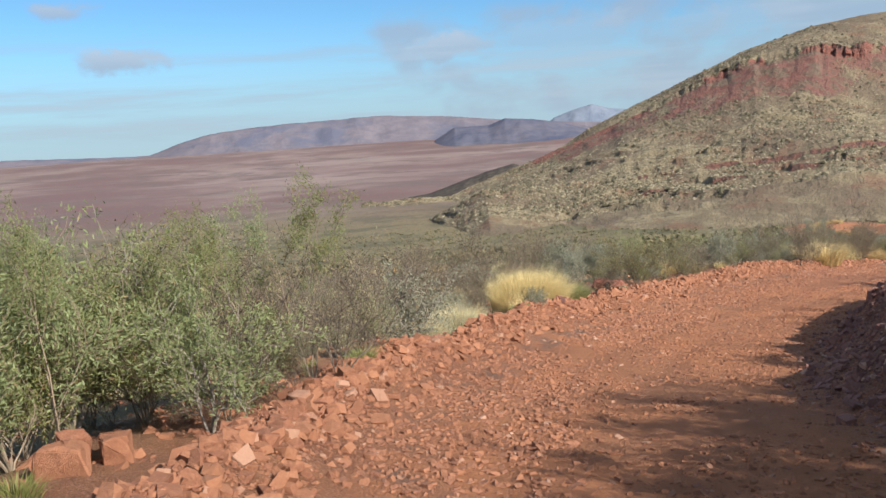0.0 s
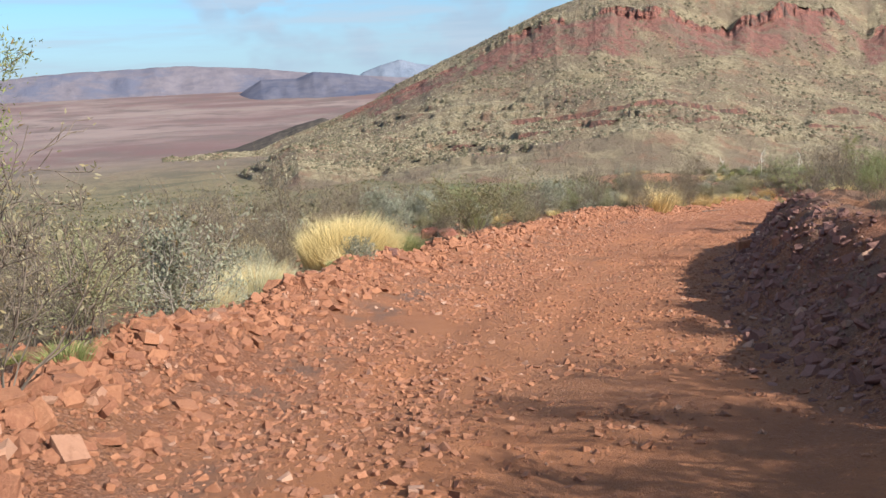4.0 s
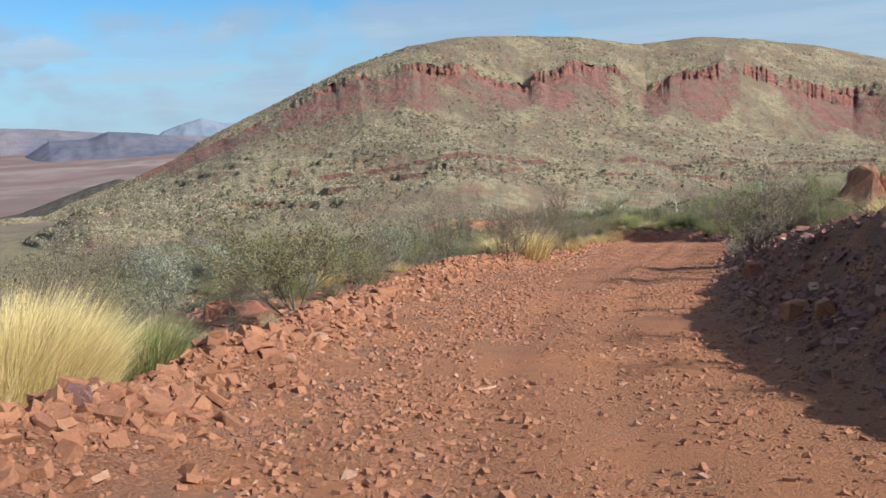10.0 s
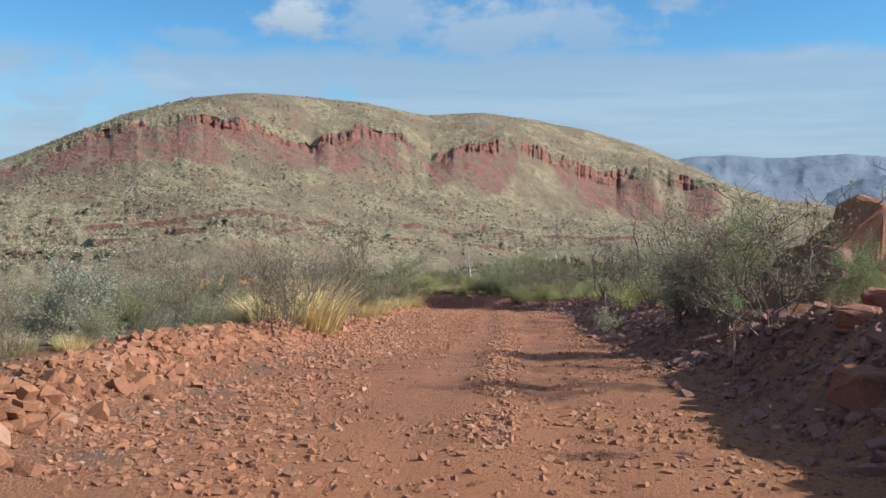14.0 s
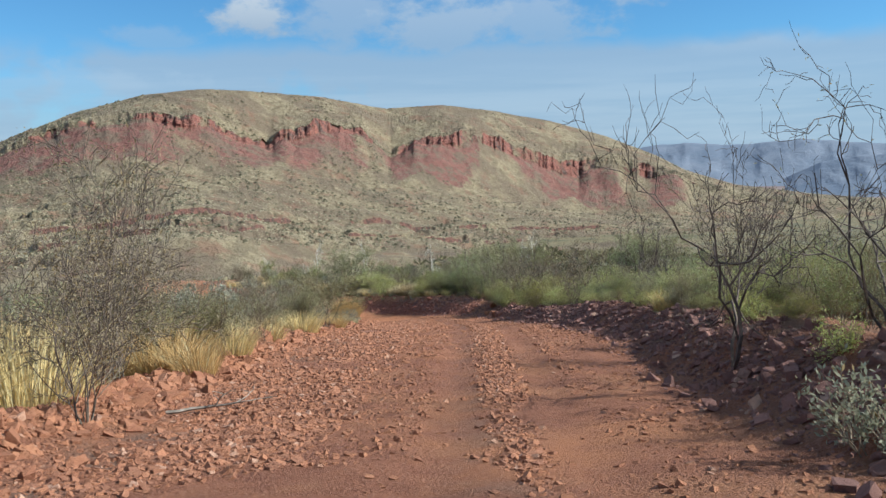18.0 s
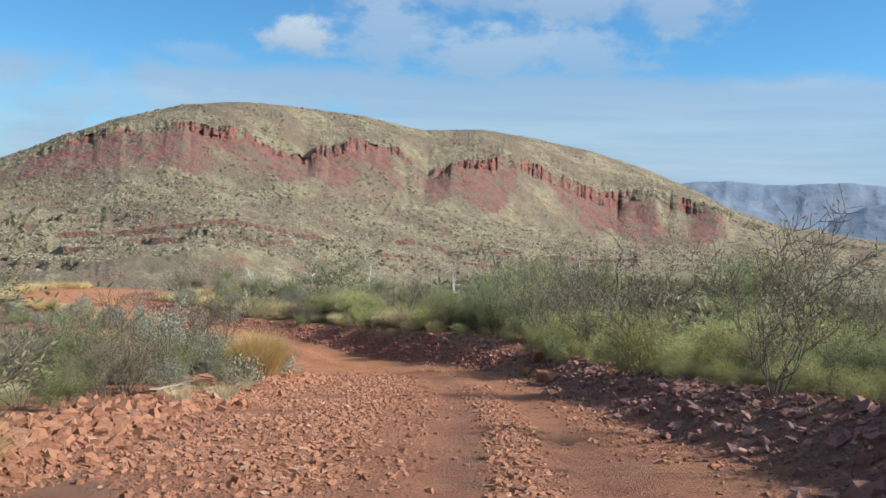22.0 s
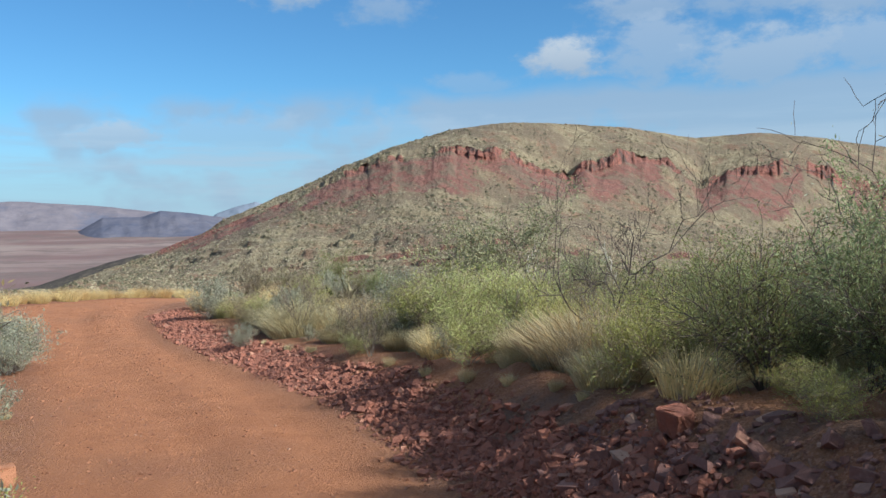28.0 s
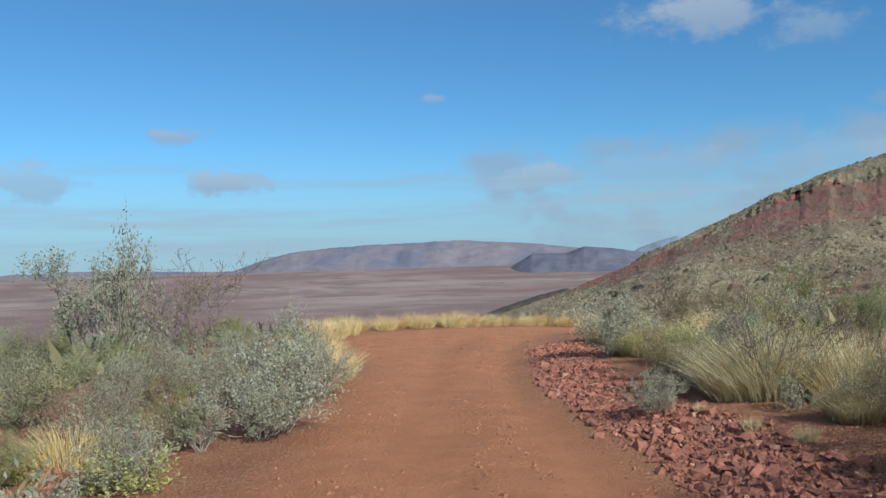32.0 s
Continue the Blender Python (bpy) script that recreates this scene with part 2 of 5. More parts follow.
def leaf_material(name, a, b, dry=(0.3, 0.22, 0.1), part_dry=0.08, rough=0.6, sheer=0.38):
    m, n = material(name, rough)
    rnd = n.add("ShaderNodeNewGeometry").outputs["Random Per Island"]
    own = n.add("ShaderNodeObjectInfo").outputs["Random"]
    col = n.mix(rnd, (*a, 1), (*b, 1))
    col = n.mix(n.math("LESS_THAN", rnd, part_dry), col, (*dry, 1))
    hsv = n.add("ShaderNodeHueSaturation", {"Hue": n.math("MULTIPLY_ADD", own, 0.03, 0.485), "Saturation": n.math("MULTIPLY_ADD", own, -0.2, 1.05), "Value": n.math("MULTIPLY_ADD", own, 0.35, 0.82), "Color": col})
    col = hsv.outputs[0]
    n.t.links.new(col, n.bsdf.inputs["Base Color"])
    tr = n.add("ShaderNodeBsdfTranslucent", {0: col})
    mixer = n.add("ShaderNodeMixShader", {0: sheer, 1: n.bsdf.outputs[0], 2: tr.outputs[0]})
    out = [x for x in n.t.nodes if x.bl_idname == "ShaderNodeOutputMaterial"][0]
    n.t.links.new(mixer.outputs[0], out.inputs[0])
    return m


def bark_material(name, a, b):
    m, n = material(name, 0.9)
    obj = n.add("ShaderNodeTexCoord").outputs["Object"]
    g = n.noise(n.vec("MULTIPLY", obj, (1, 1, 0.35)), 14, 5, 0.65)
    n.t.links.new(n.mix(n.ramp(g, 0.3, 0.7), (*a, 1), (*b, 1)), n.bsdf.inputs["Base Color"])
    bump(n, g, 0.6, 0.01)
    return m


def hill_material():
    m, n = material("mesa_slope", 0.95)
    rock, scree = attr(n, "rock"), attr(n, "scree")
    big, mid, fine, speck = n.noise(n.pos, 0.018, 5, 0.6), n.noise(n.pos, 0.11, 5, 0.65), n.noise(n.pos, 0.45, 4, 0.7), n.noise(n.pos, 1.1, 3, 0.7)
    upright = n.noise(n.vec("MULTIPLY", n.pos, (1, 1, 0.22)), 0.28, 6, 0.75)
    red = n.mix(n.ramp(upright, 0.34, 0.66), (0.17, 0.078, 0.063, 1), (0.33, 0.132, 0.098, 1))
    red = n.mix(n.ramp(n.noise(n.vec("MULTIPLY", n.pos, (1, 1, 0.3)), 0.07, 5, 0.7), 0.50, 0.62), red, (0.13, 0.085, 0.072, 1))
    red = n.mix(n.math("MULTIPLY", n.ramp(speck, 0.55, 0.68), 0.7), red, (0.085, 0.05, 0.045, 1))
    fall = n.mix(n.ramp(mid, 0.35, 0.65), (0.235, 0.105, 0.083, 1), (0.18, 0.086, 0.071, 1))
    fall = n.mix(n.math("MULTIPLY", n.ramp(n.noise(n.pos, 0.05, 6, 0.7), 0.47, 0.58), 0.85), fall, (0.165, 0.125, 0.09, 1))
    fall = n.mix(n.math("MULTIPLY", n.ramp(fine, 0.52, 0.64), 0.75), fall, (0.115, 0.085, 0.06, 1))
    grass = n.mix(n.ramp(mid, 0.36, 0.62), (0.20, 0.156, 0.10, 1), (0.30, 0.245, 0.155, 1))
    grass = n.mix(n.math("MULTIPLY", n.ramp(big, 0.42, 0.58), 0.85), grass, (0.165, 0.122, 0.086, 1))
    grass = n.mix(n.math("MULTIPLY", n.ramp(fine, 0.54, 0.68), 0.65), grass, (0.14, 0.125, 0.068, 1))
    grass = n.mix(n.math("MULTIPLY", n.ramp(n.noise(n.pos, 0.035, 6, 0.7), 0.53, 0.62), 0.6), grass, (0.225, 0.118, 0.08, 1))
    grass = n.mix(n.math("MULTIPLY", n.ramp(speck, 0.56, 0.66), 0.6), grass, (0.10, 0.09, 0.052, 1))
    rag = n.math("MULTIPLY", n.math("SUBTRACT", n.math("MULTIPLY_ADD", fine, 0.5, n.math("MULTIPLY", mid, 0.8)), 0.65), 1.2)
    col = n.mix(n.ramp(n.math("ADD", scree, rag), 0.35, 0.6), grass, fall)
    col = n.mix(n.ramp(n.math("ADD", attr(n, "ledge"), n.math("MULTIPLY", rag, 0.5)), 0.3, 0.6), col, n.mix(n.ramp(upright, 0.4, 0.6), (0.095, 0.062, 0.052, 1), (0.205, 0.10, 0.076, 1)))
    col = n.mix(n.ramp(n.math("ADD", rock, n.math("MULTIPLY", rag, 0.6)), 0.34, 0.55), col, red)
    n.t.links.new(col, n.bsdf.inputs["Base Color"])
    bump(n, n.math("ADD", n.math("ADD", mid, n.math("MULTIPLY", upright, n.math("MULTIPLY", rock, 1.4))), n.math("ADD", fine, n.math("MULTIPLY", speck, 0.4))), 1.0, 2.4)
    return m


def range_material(name, a, b, c, grain=1.0):
    m, n = material(name, 1.0)
    n.bsdf.inputs["Specular IOR Level"].default_value = 0.0
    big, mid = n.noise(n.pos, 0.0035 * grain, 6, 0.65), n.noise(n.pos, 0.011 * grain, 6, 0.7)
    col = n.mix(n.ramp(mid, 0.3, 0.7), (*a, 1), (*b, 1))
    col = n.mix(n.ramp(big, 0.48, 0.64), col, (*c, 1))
    n.t.links.new(col, n.bsdf.inputs["Base Color"])
    bump(n, mid, 0.8, 14.0 / grain)
    return m


EARTH = ground_material()
ROCK = rock_material("red_rock", (0.345, 0.155, 0.085, 1), (0.225, 0.093, 0.055, 1), (0.40, 0.225, 0.15, 1))
ROCK_DARK = rock_material("ironstone", (0.25, 0.125, 0.10, 1), (0.155, 0.08, 0.068, 1), (0.42, 0.26, 0.19, 1))
ROCK_BROWN = rock_material("brown_gravel", (0.37, 0.165, 0.092, 1), (0.215, 0.098, 0.063, 1), (0.45, 0.27, 0.19, 1))
ROCK_PURPLE = rock_material("purple_rubble", (0.30, 0.118, 0.078, 1), (0.175, 0.074, 0.054, 1), (0.38, 0.19, 0.13, 1))
HILL = hill_material()
# distance haze is mixed into the purple and blue of the far ranges
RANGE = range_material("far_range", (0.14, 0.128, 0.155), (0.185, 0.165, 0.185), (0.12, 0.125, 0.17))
# the far mesa's dark blue has a passing cloud's shadow painted in
RANGE_SHADOWED = range_material("far_shadowed_mesa", (0.095, 0.10, 0.14), (0.135, 0.13, 0.16), (0.08, 0.09, 0.135))
RANGE_HAZE = range_material("far_hazy_range", (0.165, 0.195, 0.25), (0.195, 0.22, 0.27), (0.15, 0.18, 0.235))
# cloud shadow over the spur is put into this dark base colour
SPUR = range_material("shadowed_scrub", (0.052, 0.048, 0.045), (0.105, 0.088, 0.074), (0.07, 0.06, 0.056), 14.0)
BARK_BROWN = bark_material("brown_bark", (0.19, 0.145, 0.10), (0.32, 0.25, 0.18))
BARK_GREY = bark_material("grey_bark", (0.20, 0.17, 0.14), (0.36, 0.31, 0.26))
BARK_WHITE = bark_material("white_bark", (0.55, 0.50, 0.42), (0.72, 0.68, 0.60))
BARK_DARK = bark_material("burnt_bark", (0.06, 0.047, 0.042), (0.15, 0.115, 0.095))
LEAF_WATTLE = leaf_material("wattle_leaf", (0.185, 0.215, 0.08), (0.295, 0.32, 0.13))
LEAF_GREY = leaf_material("silver_leaf", (0.225, 0.23, 0.15), (0.37, 0.37, 0.26), part_dry=0.05)
LEAF_LIME = leaf_material("feathery_leaf", (0.33, 0.35, 0.085), (0.48, 0.48, 0.16), part_dry=0.06, sheer=0.35)
LEAF_OLIVE = leaf_material("olive_leaf", (0.20, 0.188, 0.088), (0.30, 0.275, 0.14), part_dry=0.12)
LEAF_DRY = leaf_material("withered_leaf", (0.21, 0.17, 0.095), (0.32, 0.26, 0.155), part_dry=0.25)
STRAW = leaf_material("straw", (0.56, 0.39, 0.15), (0.72, 0.53, 0.235), dry=(0.30, 0.22, 0.11), part_dry=0.10, sheer=0.3)
STRAW_PALE = leaf_material("pale_straw", (0.42, 0.36, 0.20), (0.58, 0.50, 0.30), dry=(0.30, 0.24, 0.14), part_dry=0.15, sheer=0.3)
GRASS_GREEN = leaf_material("green_blades", (0.16, 0.20, 0.055), (0.29, 0.31, 0.11), dry=(0.42, 0.34, 0.16), part_dry=0.2, sheer=0.3)
TUFT = leaf_material("spinifex", (0.235, 0.192, 0.118), (0.345, 0.288, 0.18), dry=(0.13, 0.12, 0.07), part_dry=0.12, sheer=0.1)
TUFT_DARK = leaf_material("hill_shrub", (0.085, 0.078, 0.044), (0.14, 0.125, 0.072), dry=(0.17, 0.13, 0.08), part_dry=0.2, sheer=0.1)
SCRUB = leaf_material("low_scrub", (0.17, 0.155, 0.085), (0.30, 0.265, 0.14), dry=(0.10, 0.11, 0.055), part_dry=0.3, sheer=0.25)
BARK_TWIG = bark_material("dead_twig", (0.10, 0.08, 0.062), (0.20, 0.155, 0.12))


# ---- helpers for meshes ----


def mesh_from(name, verts, faces, mat, smooth=False):
    """A mesh from an array of places and an array of triangles or quads."""
    me = bpy.data.meshes.new(name)
    verts, faces = np.asarray(verts, np.float32), np.asarray(faces, np.int32)
    k = faces.shape[1]
    me.vertices.add(len(verts))
    me.vertices.foreach_set("co", verts.ravel())
    me.loops.add(faces.size)
    me.loops.foreach_set("vertex_index", faces.ravel())
    me.polygons.add(len(faces))
    me.polygons.foreach_set("loop_start", np.arange(0, faces.size, k, dtype=np.int32))
    me.polygons.foreach_set("use_smooth", np.full(len(faces), smooth, bool))
    me.update(calc_edges=True)
    me.materials.append(mat)
    return me


def mark(me, name, values):
    me.attributes.new(name, "FLOAT", "POINT").data.foreach_set("value", np.asarray(values, np.float32))


def part(name, me, parent, label=""):
    ob = new(name, me)
    ob.parent = parent
    return tagged(ob, label) if label else ob


def grid_faces(nu, nv):
    i = np.arange(nu * nv).reshape(nu, nv)
    return np.stack([i[:-1, :-1], i[1:, :-1], i[1:, 1:], i[:-1, 1:]], -1).reshape(-1, 4)


def smoothstep(lo, hi, x):
    q = np.clip((x - lo) / (hi - lo), 0, 1)
    return q * q * (3 - 2 * q)


class Waves:
    """Smooth random relief as a sum of lattice noise, for whole arrays at once."""

    def __init__(self, seed):
        self.table = np.random.default_rng(seed).random((256, 256))

    def at(self, x, y):
        xi, yi = np.floor(x).astype(int), np.floor(y).astype(int)
        fx, fy = x - xi, y - yi
        fx, fy = fx * fx * (3 - 2 * fx), fy * fy * (3 - 2 * fy)
        t = lambda a, b: self.table[a & 255, b & 255]
        return (t(xi, yi) * (1 - fx) + t(xi + 1, yi) * fx) * (1 - fy) + (t(xi, yi + 1) * (1 - fx) + t(xi + 1, yi + 1) * fx) * fy - 0.5

    def fractal(self, x, y, octaves=4, gain=0.5):
        total, amp = 0, 1.0
        for k in range(octaves):
            total, amp, x, y = total + amp * self.at(x + 17.3 * k, y - 9.1 * k), amp * gain, x * 2.03, y * 2.03
        return total


relief = Waves(3)

# ---- the track's line: places on its middle ----
ROAD = np.array([
    (2.46, -39.00, 13.93), (0.81, -32.20, 12.43), (-0.85, -25.40, 10.94), (-1.40, -23.14, 10.45), (-1.91, -20.80, 9.99), (-2.40, -17.13, 9.47), (-2.61, -14.57, 9.06), (-2.44, -11.75, 8.63), (-1.97, -8.92, 8.32), (-1.16, -5.27, 7.82), (0.29, -0.50, 7.18), (2.41, 4.58, 6.64), (5.77, 11.06, 5.87), (8.66, 16.58, 5.11), (11.56, 22.21, 4.27), (14.43, 27.92, 3.70), (17.48, 34.12, 2.81), (20.22, 40.08, 1.77), (22.34, 45.93, 0.94), (22.68, 48.71, 0.57), (22.41, 51.41, 0.19), (21.62, 54.30, -0.11), (20.65, 57.40, -0.12), (19.40, 60.40, -0.13), (18.00, 63.60, -0.11), (16.60, 67.20, -0.10), (15.50, 71.00, -0.10), (15.20, 75.00, -0.18), (16.60, 80.00, -0.56), (21.00, 85.00, -1.37), (29.00, 89.00, -2.97)])


def line_through(pts, step=0.25):
    p = np.vstack([2 * pts[0] - pts[1], pts, 2 * pts[-1] - pts[-2]])
    out = []
    for k in range(1, len(p) - 2):
        n = max(2, int(np.linalg.norm(p[k + 1] - p[k]) / step))
        q = (np.arange(n) / n)[:, None]
        a, b, c, d = p[k - 1 : k + 3]
        out.append(0.5 * (2 * b + (c - a) * q + (2 * a - 5 * b + 4 * c - d) * q**2 + (3 * b - a - 3 * c + d) * q**3))
    return np.vstack(out + [pts[-1:]])


LINE = line_through(ROAD)
ALONG = np.r_[0, np.cumsum(np.linalg.norm(np.diff(LINE[:, :2], axis=0), axis=1))]
HEAD = np.gradient(LINE[:, :2], axis=0)
HEAD /= np.linalg.norm(HEAD, axis=1)[:, None]


def road_frame(x, y):
    """Length along the track, distance to its right, and its height there."""
    x, y = np.ravel(x).astype(float), np.ravel(y).astype(float)
    s, u, z = np.empty_like(x), np.empty_like(x), np.empty_like(x)
    for a in range(0, len(x), 20000):
        b = slice(a, a + 20000)
        k = ((x[b, None] - LINE[None, :, 0]) ** 2 + (y[b, None] - LINE[None, :, 1]) ** 2).argmin(1)
        dx, dy = x[b] - LINE[k, 0], y[b] - LINE[k, 1]
        lead = dx * HEAD[k, 0] + dy * HEAD[k, 1]
        inner = (k > 0) & (k < len(LINE) - 1)
        cross = dx * HEAD[k, 1] - dy * HEAD[k, 0]
        s[b] = ALONG[k] + np.where(inner, np.clip(lead, -0.3, 0.3), lead)
        u[b] = np.where(cross < 0, -1.0, 1.0) * np.hypot(dx, dy)
        z[b] = np.interp(s[b], ALONG, LINE[:, 2])
    return s, u, z


def spot(s, u):
    """The place at a length along the track and a distance to its right."""
    x, y = np.interp(s, ALONG, LINE[:, 0]), np.interp(s, ALONG, LINE[:, 1])
    hx, hy = np.interp(s, ALONG, HEAD[:, 0]), np.interp(s, ALONG, HEAD[:, 1])
    return x + u * hy, y - u * hx


def left_edge(s):
    return np.interp(s, [14, 21, 28, 36, 40, 45, 52, 66, 78, 84, 88, 94, 100, 105, 110, 113, 119, 122, 130], [-1.6, -1.6, -1.9, -2.3, -2.4, -2.9, -3.4, -3.5, -3.1, -3.4, -3.2, -2.4, -2.0, -1.8, -1.5, -1.4, -3.2, -2.8, -3.0])


def right_edge(s):
    return np.interp(s, [14, 30, 38, 43, 48, 56, 66, 71, 80, 86, 92, 96, 100, 103, 106, 110, 116, 119, 130], [3.0, 3.1, 2.9, 2.6, 2.6, 2.4, 2.5, 2.6, 2.2, 1.8, 1.55, 1.4, 1.55, 1.55, 1.45, 1.2, 1.3, 1.6, 2.4])


def berm_height(s):
    return np.interp(s, [14, 24, 34, 40, 46, 52, 58, 66, 78, 86, 94, 100], [0.35, 0.42, 0.45, 0.38, 0.35, 0.45, 0.25, 0.2, 0.2, 0.12, 0.06, 0.03])


def bank_height(s):
    return np.interp(s, [10, 18, 22, 25, 29, 34, 38, 41, 44, 48, 52, 56, 66, 70, 83, 88, 92, 97, 100, 102, 105, 108, 118], [0.5, 0.5, 0.9, 1.05, 1.2, 1.35, 1.55, 1.6, 1.35, 1.0, 0.75, 0.75, 0.75, 0.65, 0.55, 0.5, 0.55, 0.8, 0.8, 0.6, 0.35, 0.2, 0.12])


def ground_height(x, y):
    shape = np.shape(x)
    s, u, zr = road_frame(x, y)
    x, y = np.ravel(x).astype(float), np.ravel(y).astype(float)
    # far from the track its height and length fade into broad averages
    reach = smoothstep(5, 18, np.abs(u))
    far = np.where(reach > 0)[0]
    for a in range(0, len(far), 20000):
        k = far[a : a + 20000]
        w = 1 / ((x[k, None] - LINE[None, ::10, 0]) ** 2 + (y[k, None] - LINE[None, ::10, 1]) ** 2 + 9) ** 2
        w /= w.sum(1)[:, None]
        zr[k] += reach[k] * (w @ LINE[::10, 2] - zr[k])
        s[k] += reach[k] * (w @ ALONG[::10] - s[k])
    le, re = left_edge(s), right_edge(s)
    past_l, past_r = le - u, u - re
    bh, kh = berm_height(s), bank_height(s)
    rough = relief.fractal(x * 0.9, y * 0.9, 4)
    lumps = relief.fractal(x * 2.6 + 40, y * 2.6, 3)
    z = zr.copy()
    # wheel ruts, a stony middle and potholes
    inside = smoothstep(0.0, 0.5, -past_l) * smoothstep(0.0, 0.5, -past_r)
    z += inside * (-0.05 * np.exp(-(((np.abs(u - 0.3) - 0.62) / 0.26) ** 2)) + 0.02 * lumps + 0.03 * relief.fractal(x * 0.5, y * 0.5, 2))
    # the heap along the outer edge, and the fall beyond it
    berm = bh * np.exp(-(((past_l - 0.75) / 0.62) ** 2)) * (1 + 0.7 * rough)
    z += np.where(past_l > -0.6, berm, 0)
    fall = np.interp(s, [14, 30, 42, 50, 60, 75, 95, 110, 130], [0.22, 0.2, 0.16, 0.05, 0.05, 0.06, 0.05, 0.1, 0.2])
    z -= np.where(past_l > 1.2, np.maximum(past_l - 3.2, 0) * fall * 1.15 + 0.15 * bh, 0) * smoothstep(1.2, 2.4, past_l)
    # the cut bank on the inner side
    rise = kh * smoothstep(0.0, 1.25 + 0.35 * kh, past_r + 0.35 * rough)
    z += rise * (1 + 0.18 * lumps * (past_r > 0.2))
    z -= np.where(past_r > 3.5, np.minimum((past_r - 3.5) * 0.05, 3.0), 0)
    # a knoll of broken rock on the bank
    z += 1.25 * np.exp(-(((x - 12.0) / 1.5) ** 2 + ((y - 10.1) / 1.6) ** 2)) * (1 + 0.5 * lumps)
    away = np.maximum(past_l, past_r)
    z += smoothstep(0.8, 4, away) * 0.22 * rough + smoothstep(8, 40, away) * 1.2 * relief.fractal(x * 0.06, y * 0.06, 3)
    # the wide country
    r = np.hypot(x - 10, y - 25)
    low = np.interp(r, [0, 40, 90, 200, 400, 1000, 2500, 5200], [-0.5, -2.5, -8, -27, -46, -58, -62, -63])
    wide = np.interp(r, [0, 40, 90, 200, 400, 1000, 2000, 2700, 3300, 4300, 5200], [-0.5, -2.5, -8, -27, -46, -58, -58, -40, -10, -3, -2])
    wide += (low - wide) * smoothstep(0.2, 0.6, x / np.maximum(r, 1))
    wide += smoothstep(100, 500, r) * 5 * relief.fractal(x * 0.004, y * 0.004, 4) * (1 - 0.7 * smoothstep(1500, 3000, r))
    blend = smoothstep(22, 95, away)
    return (z * (1 - blend) + wide * blend).reshape(shape)


def stretch_axis(lo, hi, step, reach, growth=1.075):
    mid = np.arange(lo, hi + step / 2, step)
    out, d, g = [], step, 0.0
    while g < reach:
        d *= growth
        g += d
        out.append(g)
    out = np.array(out)
    return np.r_[lo - out[::-1], mid, hi + out]


def build_ground():
    gx, gy = stretch_axis(-11, 29, 0.16, 4860), stretch_axis(-22, 72, 0.16, 4800)
    X, Y = np.meshgrid(gx, gy, indexing="ij")
    Z = ground_height(X, Y)
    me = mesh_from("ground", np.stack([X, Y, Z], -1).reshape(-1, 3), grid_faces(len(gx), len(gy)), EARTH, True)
    s, u, _ = road_frame(X, Y)
    away = np.maximum(left_edge(s) - u, u - right_edge(s))
    xr, yr = X.ravel(), Y.ravel()
    smooth_part = np.interp(s, [14, 44, 52, 80, 88, 96, 140], [0.75, 0.6, 0.35, 0.4, 0.6, 1.0, 1.0])
    mark(me, "track", smoothstep(0.25, -0.6, away) * np.clip(smooth_part + 0.8 * relief.fractal(xr * 0.7, yr * 0.7, 3), 0, 1))
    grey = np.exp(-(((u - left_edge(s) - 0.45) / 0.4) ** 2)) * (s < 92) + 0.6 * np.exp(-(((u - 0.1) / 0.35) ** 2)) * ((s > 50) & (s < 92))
    # bank earth toned darker and greyer to deepen its shade
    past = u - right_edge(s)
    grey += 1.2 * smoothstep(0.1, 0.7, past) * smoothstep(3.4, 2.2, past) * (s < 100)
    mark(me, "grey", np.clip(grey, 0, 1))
    mark(me, "deep", smoothstep(40, 58, s) * smoothstep(97, 88, s))
    mark(me, "scrub", smoothstep(1.5, 6, away))
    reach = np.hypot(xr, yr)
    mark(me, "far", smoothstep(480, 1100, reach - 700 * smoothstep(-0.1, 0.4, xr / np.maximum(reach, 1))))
    return tagged(new("ground", me), "red stony earth ground with a dirt track and scrub", "ground", kind="structure")


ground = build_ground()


# ---- the mesa across the valley: bearing in degrees, then heights in metres ----
def curve(pairs, az):
    a, z = np.array(pairs).T
    order = np.argsort(a)
    return np.interp(az, a[order], z[order])


SKYLINE = [(-27.5, -94.9), (-20.5, -81.9), (-17.5, -69.9), (-15.9, -58.3), (-14, -44.8), (-12, -32.4), (-10.1, -23), (-8.2, -9), (-6.7, 7.3), (-3.2, 33), (0.1, 57.4), (3.5, 81.2), (6.9, 97.7), (10.8, 107.6), (13.9, 108.7), (18, 109.5), (21.9, 99.4), (25.5, 107.2), (28.8, 103.2), (32.3, 90.6), (35.8, 66.6), (38.9, 33.7), (40.6, 8.9), (43.6, -17.1), (48.6, -36.1), (55.6, -51.1)]
CLIFF_TOP = [(-16, -49.8), (-3.9, 16.2), (-0.9, 36.3), (0.5, 47.6), (3.8, 62.9), (7.3, 70), (10.8, 65.4), (12.9, 47.7), (14.4, 45.7), (15.5, 58.6), (17.7, 70), (20.3, 62.4), (22.1, 37.7), (23.6, 50.4), (26.9, 65), (29.1, 55.5), (31.2, 38.7), (33, 27.1), (36.1, 31), (38.2, 18.5), (60, -56.5)]
CLIFF_LOW = [(-16, -52.8), (-4, 11.2), (0.5, 38), (3.8, 50.7), (7.2, 55.4), (10.8, 52.4), (12.9, 38.6), (15.1, 35), (18, 53.8), (21.7, 25.9), (25.4, 42.1), (27.6, 41.7), (30.5, 24.5), (32.3, 3.7), (34.4, -12.6), (36.8, -17.3), (60, -77.3)]
